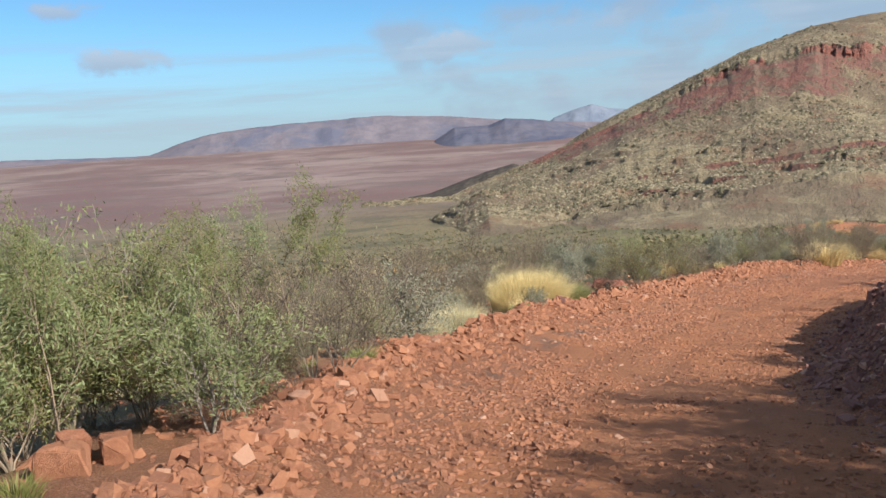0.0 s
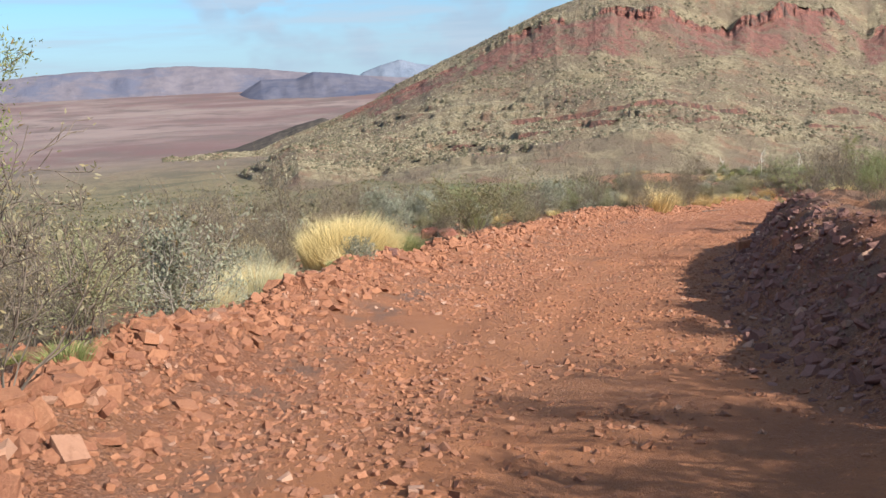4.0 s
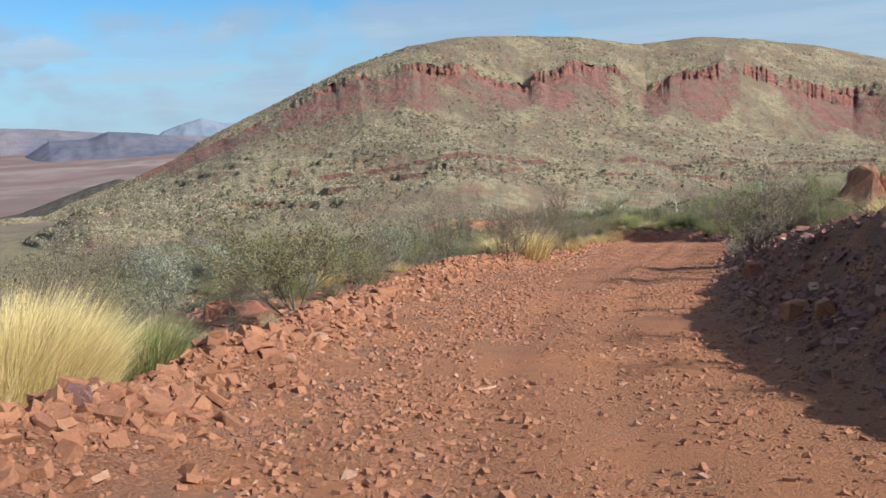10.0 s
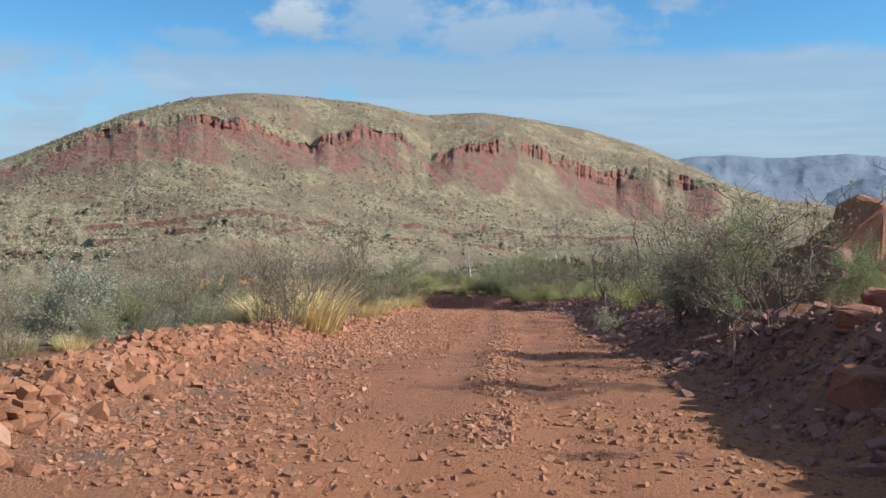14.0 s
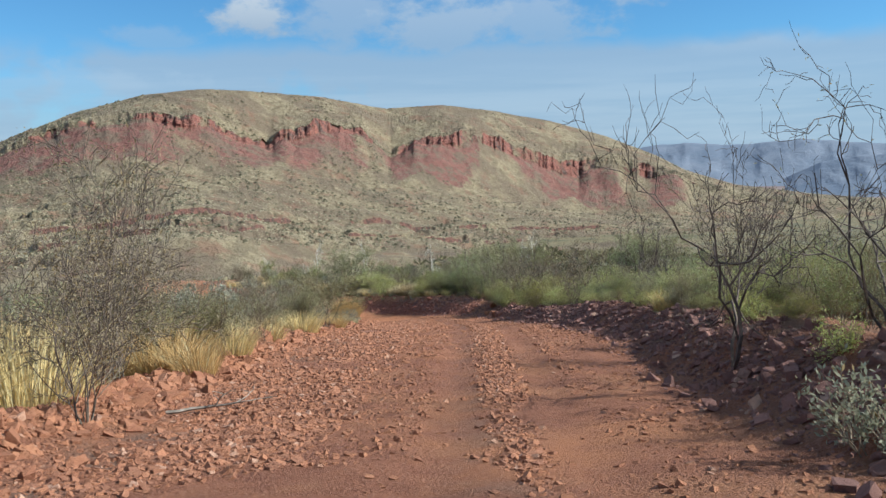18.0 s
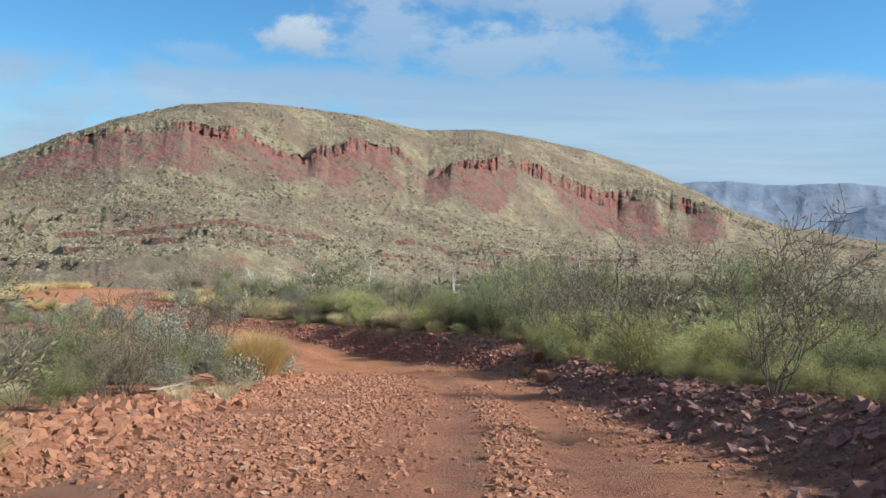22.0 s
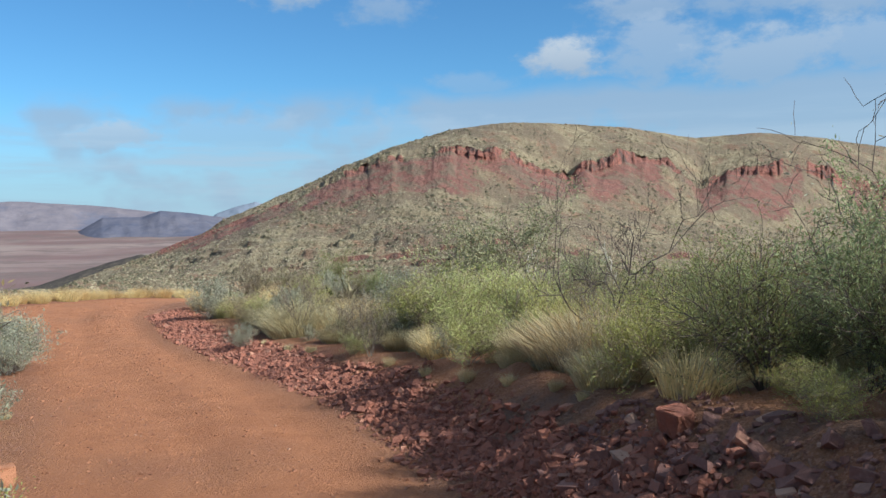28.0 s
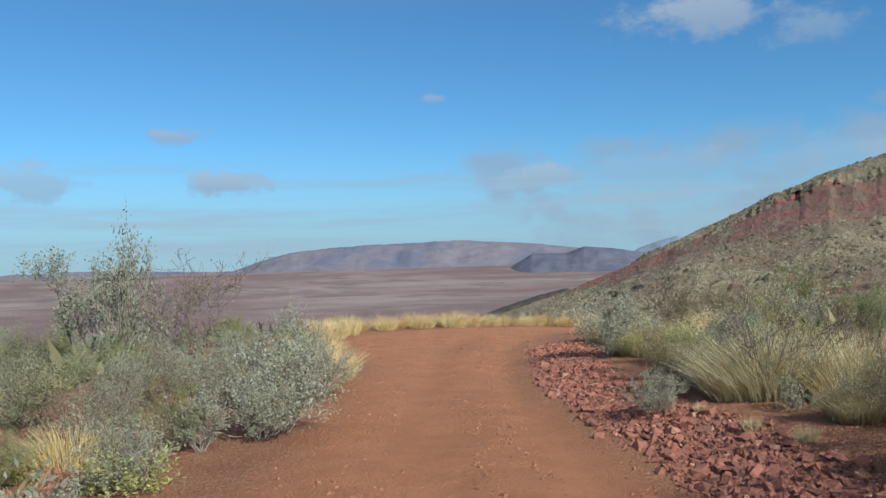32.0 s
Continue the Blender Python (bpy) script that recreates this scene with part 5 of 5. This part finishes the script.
# scrub that fills the slopes beside the track
LOW = {"olive2": (0.6, 1.2), "wattle2": (0.8, 1.4), "twig": (0.7, 1.35), "twig2": (0.7, 1.3), "silver2": (0.5, 1.0), "dark": (0.9, 1.5), "lime": (0.9, 1.4), "lime2": (0.7, 1.1),
       "straw2": (0.25, 0.5), "straw": (0.25, 0.5), "spinifex_pale": (0.3, 0.6), "spinifex_green": (0.3, 0.6), "herb": (0.25, 0.45), "herb_green": (0.25, 0.45)}
fill = np.random.default_rng(5)


def scrub(kind, x, y):
    lo, hi = LOW[kind]
    x, y, tall = float(x), float(y), lo + (hi - lo) * fill.random()
    s, u, z = road_frame(x, y)
    tall = min(tall, max(0.3, z[0] + ((0.55 if s[0] > 96 else 1.1) if u[0] < 0 else 1.3) - float(ground_height(np.array([x]), np.array([y]))[0])))
    plant(kind, round(x, 2), round(y, 2), round(float(tall), 2))


for s0, s1, side, far, n, kinds in (
    (12, 46, -1, 18, 90, ("olive2", "twig2", "twig", "silver2", "twig2", "spinifex_pale", "twig", "straw")),
    (44, 92, -1, 24, 170, ("olive2", "twig", "silver2", "twig2", "straw2", "spinifex_pale", "twig", "straw")),
    (92, 118, -1, 8, 260, ("olive2", "wattle2", "silver2", "herb", "straw", "herb_green", "silver2", "twig")),
    (30, 60, 1, 14, 60, ("olive2", "twig2", "silver2", "straw")),
    (54, 98, 1, 16, 100, ("lime2", "lime", "olive2", "twig", "twig2", "straw", "straw2", "lime2")),
    (96, 122, 1, 14, 140, ("olive2", "silver2", "twig", "lime2", "straw", "olive2", "wattle2", "twig2")),
):
    for _ in range(n):
        s = s0 + (s1 - s0) * fill.random()
        edge = left_edge(s) - (3.6 if s < 40 else 2.4 if s < 95 else 1.9 if s < 98.5 else 0.2) if side < 0 else right_edge(s) + 2.5
        x, y = spot(s, edge + side * far * fill.random() ** 1.2)
        scrub(str(fill.choice(kinds)), x, y)
# thick scrub beside the straight, its tops about level with the track
for s0, s1, side, first, far, n, lo, hi, kinds in (
    (60, 106, 1, 3.6, 18, 120, 0.6, 1.5, ("twig", "twig2", "olive2", "lime", "lime", "olive2", "lime2")),
    (44, 92, -1, 1.9, 13, 120, 0.4, 1.25, ("olive2", "twig", "twig2", "silver2", "wattle2", "twig", "olive2")),
    (28, 48, -1, 4.0, 14, 60, 0.2, 0.9, ("twig", "twig2", "twig2", "olive2", "twig")),
):
    for _ in range(n):
        s = s0 + (s1 - s0) * fill.random()
        x, y = spot(s, (left_edge(s) if side < 0 else right_edge(s)) + side * (first + far * fill.random() ** 1.3))
        zr, zg = float(np.interp(s, ALONG, LINE[:, 2])), float(ground_height(np.array([x]), np.array([y]))[0])
        plant(str(fill.choice(kinds)), round(float(x), 2), round(float(y), 2), round(min(2.3, max(0.6, zr + fill.uniform(lo, hi) - zg)), 2))
# taller scrub along the top of the bank, which shades the track
for s in np.arange(13, 60, 0.9):
    x, y = spot(s, float(right_edge(s)) + fill.uniform(1.7, 3.6))
    plant(str(fill.choice(("twig2", "olive2", "wattle2", "twig", "twig2"))), round(float(x), 2), round(float(y), 2), round(fill.uniform(1.3, 1.9) if s < 24 else fill.uniform(0.55, 1.0), 2))
# tall bushes on the bank where the shot begins
for s, u, tall in ((14.5, 5.4, 2.3), (16.2, 5.0, 2.5), (17.6, 5.6, 2.7), (19.0, 4.9, 2.2), (20.2, 5.3, 2.4), (21.6, 5.2, 1.9)):
    x, y = spot(s, u)
    plant(str(fill.choice(("wattle2", "olive2", "wattle"))), round(float(x), 2), round(float(y), 2), tall)
# leafy scrub that shades the bank along the straight
for s in np.arange(56.5, 84, 0.75):
    x, y = spot(s, float(right_edge(s)) + fill.uniform(1.9, 3.0))
    plant(str(fill.choice(("olive2", "twig", "wattle2", "olive2", "dark"))), round(float(x), 2), round(float(y), 2), round(fill.uniform(1.0, 1.45) if s < 65 else fill.uniform(0.7, 1.0), 2))
# bare trees behind it
for s, u, tall in ((58.5, 5.2, 2.5), (62.0, 6.1, 2.8), (69.5, 4.9, 2.0), (73.0, 5.8, 2.3), (77.0, 5.0, 2.4), (80.5, 5.4, 2.7), (83.5, 4.8, 2.2)):
    x, y = spot(s, u)
    plant(str(fill.choice(("dead", "dead2"))), round(float(x), 2), round(float(y), 2), tall)
plant("dead", 25.3, 56.4, 2.5)
# the dense dark bushes that shade the start of the bend
for kind, x, y, tall in (("dark", 26.1, 51.3, 1.5), ("wattle2", 26.8, 50.3, 1.6), ("dark", 26.1, 52.7, 1.4), ("wattle2", 26.8, 53.2, 1.5), ("dark", 26.6, 49.2, 1.4), ("lime", 24.9, 54.2, 1.2), ("dead", 27.0, 51.6, 2.9)):
    plant(kind, x, y, tall)
# brown and yellow-green bushes on the outer side of the straight
for kind, s, u, tall in (("twig", 66, -5.2, 1.6), ("olive2", 67.4, -4.9, 1.5), ("lime2", 68.6, -4.6, 0.9), ("twig", 69.2, -5.6, 1.7), ("olive2", 70.5, -5.0, 1.4), ("twig", 72, -5.7, 1.5), ("olive2", 68, -6.9, 1.8), ("twig2", 71, -7.0, 1.7), ("olive2", 64.6, -6.2, 1.7), ("twig", 75, -5.2, 1.3), ("silver2", 77, -5.6, 1.2), ("olive2", 79.5, -6.0, 1.4)):
    x, y = spot(s, u)
    plant(kind, round(float(x), 2), round(float(y), 2), tall)
# the bright feathery hedge on the bank before the bend
for s in np.arange(66, 97, 0.55):
    x, y = spot(s, float(right_edge(s)) + fill.uniform(1.3, 1.9))
    plant(str(fill.choice(("lime2", "lime2", "olive2", "lime2", "herb_green"))), round(float(x), 2), round(float(y), 2), round(fill.uniform(0.3, 0.5), 2))
for s in np.arange(66, 107, 0.28):
    x, y = spot(s, float(right_edge(s)) + fill.uniform(2.2, 4.8) + (0.2 if s > 94 else 0))
    plant(str(fill.choice(("lime", "lime2", "lime", "lime2", "lime2", "dark") if s < 94 else ("lime", "dark", "wattle2", "olive2", "lime2", "dark", "twig"))), round(float(x), 2), round(float(y), 2), round(fill.uniform(0.7, 1.1) if s < 84 else fill.uniform(0.85, 1.35), 2))
# taller bushes standing out of the scrub on the flat
for _ in range(80):
    s = fill.uniform(66, 112)
    x, y = spot(s, float(right_edge(s)) + 6 + 26 * fill.random())
    plant(str(fill.choice(("olive2", "dark", "twig", "wattle2", "dead2", "olive"))), round(float(x), 2), round(float(y), 2), round(fill.uniform(1.5, 2.5), 2))
# the flat beyond the bend
for _ in range(230):
    a, r = radians(fill.uniform(-14, 66)), fill.uniform(14, 95)
    x, y = 18 + r * math.sin(a), 58 + r * math.cos(a)
    if abs(road_frame(x, y)[1][0]) > 4.5:
        scrub(str(fill.choice(("olive2", "lime2", "twig", "silver2", "twig2", "spinifex_pale", "straw2", "spinifex_green"))), x, y)
# straw grass along the outer edge of the bend
for k in range(46):
    s = 110 + 20 * k / 46
    x, y = spot(s, float(left_edge(s)) - 0.2 - 0.7 * fill.random())
    plant("straw2", round(float(x), 2), round(float(y), 2), 0.2 + 0.15 * fill.random())
# straw grass behind the ridge of crushed rock
for _ in range(170):
    s = fill.uniform(97, 116)
    x, y = spot(s, float(right_edge(s)) + fill.uniform(1.4, 4.5))
    plant(str(fill.choice(("straw", "straw2", "spinifex_pale", "herb"))), round(float(x), 2), round(float(y), 2), round(fill.uniform(0.2, 0.38), 2))
# low bushes that lean over the back of the ridge
for k in range(48):
    s = 98.5 + 14 * k / 48
    x, y = spot(s, float(right_edge(s)) + fill.uniform(1.2, 2.8))
    plant(str(fill.choice(("twig", "olive2", "wattle2", "straw", "spinifex_pale", "olive2", "lime2", "twig2"))), round(float(x), 2), round(float(y), 2), round(fill.uniform(0.4, 0.75), 2))
# tufts on the verges
for _ in range(70):
    s = fill.uniform(14, 110)
    u = left_edge(s) - fill.uniform(1.2, 3.5) if fill.random() < 0.6 else right_edge(s) + fill.uniform(1.2, 3.0)
    x, y = spot(s, u)
    plant(str(fill.choice(("straw", "straw2", "green", "herb", "straw"))), round(float(x), 2), round(float(y), 2), round(fill.uniform(0.18, 0.34), 2))
settle_plants()


def build_scrub(name, label, seed, count, near, reach, n, least, most):
    """Low scrub over the country beside the track: clumps of short bent blades."""
    g = np.random.default_rng(seed)
    a, r = np.radians(g.uniform(-70, 100, count)), near + reach * g.random(count) ** 1.4
    x, y = 14 + r * np.sin(a), 30 + r * np.cos(a)
    s, u, _ = road_frame(x, y)
    keep = (np.maximum(left_edge(s) - u, u - right_edge(s)) > 4) & (relief.fractal(x * 0.07 + 3, y * 0.07, 3) + 0.9 * g.random(count) > 0.12)
    x, y = x[keep], y[keep]
    z = ground_height(x, y)
    tall = least + (most - least) * g.random(len(x)) ** 2
    d = g.normal(0, 1, (len(x), n, 3)) * [1, 1, 0.45]
    d[:, :, 2] = np.abs(d[:, :, 2]) + 0.55
    d /= np.linalg.norm(d, axis=2)[:, :, None]
    d *= (tall[:, None] * (0.6 + 0.6 * g.random((len(x), n))))[:, :, None] * [1.25, 1.25, 1.0]
    root = np.stack([x, y, z - 0.03], -1)[:, None] + g.normal(0, 0.22, (len(x), n, 3)) * [1, 1, 0] * tall[:, None, None]
    side = np.cross(d, g.normal(0, 1, d.shape))
    side *= (1.9 / n * tall)[:, None, None] / (np.linalg.norm(side, axis=2)[:, :, None] + 1e-9)
    v = np.stack([root, root + d * 0.6 + side, root + d, root + d * 0.6 - side], 2).reshape(-1, 3)
    return tagged(new(name, mesh_from(name, v, np.arange(len(v)).reshape(-1, 4), SCRUB)), label, "scrub", kind="stuff")


build_scrub("low_scrub", "low olive and straw-coloured scrub over the slopes", 91, 17000, 10, 170, 18, 0.25, 0.85)
build_scrub("far_scrub", "olive and straw-coloured scrub on the flats below the hill", 92, 40000, 80, 460, 7, 0.4, 1.6)


# ---- stones along the track ----
def scatter(g, n, s0, s1, across):
    """n places between two lengths; across(s, share) gives the distance to the right."""
    s = s0 + (s1 - s0) * g.random(n)
    x, y = spot(s, across(s, g.random(n)))
    return np.asarray(x), np.asarray(y), s


def rubble(name, label, seed, s0, s1, across, mat, big, small, sizes, singles, single_stretch):
    """A heap of broken stone: its nearest large stones as parts, the rest joined."""
    g = np.random.default_rng(seed)
    root = tagged(new(name), label, "rubble heap")
    x, y, s = scatter(g, big, s0, s1, across)
    size = sizes[0] + (sizes[1] - sizes[0]) * g.random(big) ** 2.2
    near = (s > single_stretch[0]) & (s < single_stretch[1])
    order = np.argsort(-np.where(near, size, 0))[:singles]
    alone = np.zeros(big, bool)
    alone[order] = near[order]
    i = np.where(alone)[0]
    z = ground_height(x[i], y[i])
    meshes = [shape_mesh(name + "_stone", STONES[k], mat) for k in range(len(STONES))]
    for j, k in enumerate(i):
        ob = part("stone", meshes[j % len(meshes)], root)
        q = size[k]
        ob.matrix_basis = pose(float(x[k]), float(y[k]), float(z[j]) + 0.12 * q, g.normal(0, 22), g.normal(0, 22), g.random() * 360) @ Matrix.Diagonal((q, q, q, 1))
    rest = ~alone
    tagged(part("rubble", heap_mesh(name + "_rubble", x[rest], y[rest], size[rest], mat, STONES, g), root), kind="stuff")
    x, y, s = scatter(g, small, s0, s1, across)
    size = sizes[2] + (sizes[0] - sizes[2]) * g.random(small)
    tagged(part("gravel", heap_mesh(name + "_chips", x, y, size, mat, PEBBLES, g), root), kind="stuff")
    return root


def bell(share, mid, half):
    return mid + half * (share + np.roll(share, 1) + np.roll(share, 2) - 1.5) / 1.5


rubble("rubble_berm", "heap of broken red rock slabs edging the track", 61, 12, 92, lambda s, q: left_edge(s) - bell(q, 0.75, 1.15), ROCK, 12000, 26000, (0.06, 0.2, 0.025), 290, (16, 48))
rubble("bank_rubble", "dark ironstone rubble on the shaded cut bank", 62, 20, 98, lambda s, q: right_edge(s) + bell(q, 0.75, 1.15), ROCK_DARK, 5200, 17000, (0.055, 0.18, 0.022), 240, (36, 90))
rubble("rubble_ridge", "ridge of purple-red crushed rock beside the track", 63, 93, 116, lambda s, q: right_edge(s) + bell(q, 0.5, 0.62), ROCK_PURPLE, 7000, 16000, (0.055, 0.12, 0.025), 260, (95, 108))


RUT_MID, RUT_HALF = 0.3, 0.62  # metres to the right of the track's middle


def gravel(name, label, seed, n, s0, s1, across, mat, lo, hi):
    g = np.random.default_rng(seed)
    x, y, s = scatter(g, n, s0, s1, across)
    keep = relief.fractal(x * 0.8 + 9, y * 0.8, 3) > -0.18 + 0.5 * (g.random(n) - 0.5)
    # the wheels keep the ruts of the straight clear
    u = road_frame(x, y)[1]
    keep &= ~((s > 50) & (np.abs(np.abs(u - RUT_MID) - RUT_HALF) < 0.24) & (g.random(n) < 0.85))
    # each spread thins out towards its far end
    keep &= g.random(n) < np.clip((s1 + 1 - s) / 9, 0.0, 1.0) ** 1.2
    x, y = x[keep], y[keep]
    size = lo + (hi - lo) * g.random(len(x)) ** 3
    return tagged(new(name, heap_mesh(name, x, y, size, mat, PEBBLES, g, 0.4, 0.3)), label, "gravel", kind="stuff")


gravel("track_gravel", "loose red gravel on the track", 64, 60000, 13, 96, lambda s, q: left_edge(s) + (right_edge(s) - left_edge(s)) * q, ROCK, 0.015, 0.085)
gravel("edge_gravel", "brown gravel along the outer side of the track", 65, 26000, 14, 94, lambda s, q: left_edge(s) + 2.1 * q, ROCK_BROWN, 0.018, 0.10)
gravel("straight_stones", "loose broken stones over the outer half of the straight", 69, 27500, 52, 96, lambda s, q: left_edge(s) - 0.4 + (2.9 - 0.6 * q) * q, ROCK_BROWN, 0.022, 0.10)
gravel("middle_gravel", "strip of loose stones between the wheel ruts", 66, 15000, 46, 92, lambda s, q: 0.32 + bell(q, 0.0, 0.35), ROCK_BROWN, 0.015, 0.085)
gravel("bend_gravel", "sparse gravel on the smooth bend", 67, 7000, 94, 124, lambda s, q: left_edge(s) + (right_edge(s) - left_edge(s)) * q, ROCK, 0.012, 0.05)
gravel("slope_stones", "scattered stones on the slope below the track", 68, 12000, 12, 110, lambda s, q: left_edge(s) - 1.5 - 7 * q**1.5, ROCK, 0.03, 0.2)


def boulder(name, label, x, y, size, tall, seed, mat, turn=0.0, sink=0.12, lean=8, taper=0.0):
    """A broken block of rock: a skewed box with cut corners, layered and roughened."""
    g = random.Random(seed)
    bm = bmesh.new()
    for a in (-1, 1):
        for b in (-1, 1):
            for c in (-1, 1):
                slim = 1 - taper * (c > 0) * g.uniform(0.5, 1.1)
                bm.verts.new((a * 0.52 * slim * g.uniform(0.4, 1.05), b * 0.4 * slim * g.uniform(0.4, 1.05), c * 0.5 * tall * g.uniform(0.55, 1.05)))
    for _ in range(12):
        bm.verts.new((g.uniform(-0.56, 0.56) * (1 - taper), g.uniform(-0.42, 0.42) * (1 - taper), g.uniform(-0.5, 0.5) * tall))
    hull = bmesh.ops.convex_hull(bm, input=bm.verts)
    bmesh.ops.delete(bm, geom=[e for e in hull["geom_interior"] if isinstance(e, bmesh.types.BMVert)], context="VERTS")
    bmesh.ops.bevel(bm, geom=list(bm.edges), offset=0.025, segments=1, affect="EDGES")
    bmesh.ops.triangulate(bm, faces=bm.faces)
    bmesh.ops.subdivide_edges(bm, edges=bm.edges, cuts=2)
    bm.normal_update()
    for v in bm.verts:
        v.co += v.normal * (0.05 * noise.noise(v.co * 4 + Vector((seed, 0, 0))) + 0.03 * noise.noise(Vector((seed, 0, v.co.z * 14))))
    me = bpy.data.meshes.new(name)
    bm.to_mesh(me)
    bm.free()
    me.materials.append(mat)
    ob = tagged(new(name, me), label, "boulder")
    z = float(ground_height(np.array([x]), np.array([y]))[0])
    ob.matrix_basis = pose(x, y, z + size * tall * (0.45 - sink), g.uniform(-lean, lean), g.uniform(-lean, lean), turn) @ Matrix.Scale(size, 4)
    return ob


# large single rocks
boulder("boulder", "large square-edged red boulder at the foot of the rubble heap", -6.5, -18.9, 0.52, 0.75, 1, ROCK, 20)
boulder("boulder", "upright red boulder on the rubble heap", -6.75, -18.5, 0.32, 1.3, 2, ROCK, 70)
boulder("boulder", "flat-topped dark red boulder on the rubble heap", -6.3, -18.4, 0.42, 0.8, 3, ROCK, 130)
boulder("boulder", "small black stone on the rubble heap", -4.0, -4.6, 0.2, 0.9, 4, ROCK_DARK, 15)
boulder("boulder", "broken red slab lying on the rubble heap", -1.1, 4.8, 0.5, 0.4, 5, ROCK, 40)
boulder("boulder", "rounded purple-red boulder at the foot of the bank", 5.85, 4.35, 0.5, 0.7, 6, ROCK_PURPLE, 75)
boulder("boulder", "pale weathered boulder on top of the bank", 7.75, 5.75, 0.6, 0.55, 7, ROCK_PURPLE, 10)
boulder("boulder", "weathered boulder half sunk in the bank", 7.2, 5.6, 0.45, 0.6, 8, ROCK_PURPLE, 100)
boulder("rock_outcrop", "jagged orange and dark rock outcrop peaking over the bank", 11.7, 9.7, 1.9, 0.62, 9, ROCK, 35, 0.25, 6, 0.72)
boulder("boulder", "dark block of rock beside a jagged outcrop", 11.0, 9.4, 1.0, 0.6, 10, ROCK_DARK, 15, 0.15, 8, 0.35)
boulder("boulder", "orange broken rock beside a jagged outcrop", 12.5, 9.7, 1.1, 0.6, 11, ROCK, 60, 0.15, 8, 0.4)
boulder("boulder", "red rock slab below a jagged outcrop", 12.2, 8.9, 0.8, 0.5, 12, ROCK_PURPLE, 60)
boulder("boulder", "orange stone at the foot of the shaded bank", 2.55, -6.7, 0.36, 0.9, 23, ROCK, 40)
boulder("boulder", "pale broken stone on the dark bank rubble", 3.54, -0.9, 0.3, 0.8, 24, ROCK, 10)
boulder("boulder", "pale angular stone on the dark bank rubble", 3.45, -1.65, 0.28, 0.9, 25, ROCK, 75)
boulder("boulder", "low broken red rock among bushes", -4.2, 6.3, 0.9, 0.45, 26, ROCK_PURPLE, 100, 0.1, 10, 0.2)
boulder("boulder", "low flat red rock among bushes", -3.6, 5.9, 0.7, 0.4, 27, ROCK_PURPLE, 20, 0.1, 12, 0.2)
boulder("boulder", "tilted dark red rock among bushes", -4.7, 5.8, 0.6, 0.5, 28, ROCK_DARK, 55, 0.1, 14, 0.2)
boulder("boulder", "pale red stone upright beside the track", 10.28, 30.26, 0.36, 0.95, 13, ROCK, 20, 0.05)
boulder("boulder", "tilted red slab beside the track", 10.5, 29.05, 0.5, 0.45, 14, ROCK, 110, 0.0, 22)
boulder("boulder", "pinkish pale stone on the bank rubble", 25.0, 46.6, 0.36, 0.85, 15, ROCK, 50)
boulder("boulder", "broken orange-brown rock at the foot of the bank", 23.9, 44.44, 0.34, 0.9, 16, ROCK, 80)
boulder("boulder", "flat grey-red rock at the foot of the bank", 23.87, 43.88, 0.45, 0.5, 17, ROCK_PURPLE, 0)
boulder("boulder", "small red rock on the bank rubble", 24.4, 46.0, 0.24, 0.8, 18, ROCK, 30)
boulder("boulder", "red boulder among dry grass beside the track", 16.7, 44.5, 0.45, 0.65, 19, ROCK, 15)
boulder("boulder", "flat orange stone beside the track", 17.5, 42.9, 0.34, 0.5, 20, ROCK, 75)
boulder("boulder", "red boulder half covered by grey bushes", 19.2, 55.2, 0.3, 0.7, 21, ROCK, 45)
boulder("boulder", "pale boulder in the shade of the bank", 24.6, 52.5, 0.24, 0.8, 22, ROCK_PURPLE, 25)


def fallen_branch(label, x, y, length, turn, seed, mat):
    """A dry branch on the ground: a crooked stick with side twigs."""
    g = np.random.default_rng(seed)
    paths, _ = grow(g, 1, length, 0.1, 0.02, levels=3, kids=4, wander=0.2, lift=0.0, first=0.3, ratio=0.4)
    tips = np.vstack([p for p, _ in paths])
    low = tips[:, 0].min()
    paths = [(np.stack([p[:, 2], p[:, 1], 0.02 + 0.35 * (p[:, 0] - low)], -1), r) for p, r in paths]
    v, f = tube(paths)
    ob = tagged(new("fallen_branch", mesh_from("fallen_branch", v, f, mat)), label, "branch", "fallen branches beside the track")
    ob.matrix_basis = pose(x, y, float(ground_height(np.array([x]), np.array([y]))[0]), 0, 0, turn)
    return ob


for x, y, length, turn, mat in ((-6.1, -4.6, 1.3, 60, BARK_DARK), (-5.2, -5.4, 0.9, 10, BARK_GREY), (16.1, 60.8, 0.8, 30, BARK_GREY), (15.6, 62.2, 0.7, 120, BARK_GREY),
                                (8.0, 22.6, 1.0, -25, BARK_GREY), (15.6, 41.8, 0.9, 20, BARK_GREY), (25.2, 43.4, 1.0, 100, BARK_GREY)):
    fallen_branch("dry fallen branch lying on red stony ground", x, y, length, turn, int(100 * length + turn), mat)
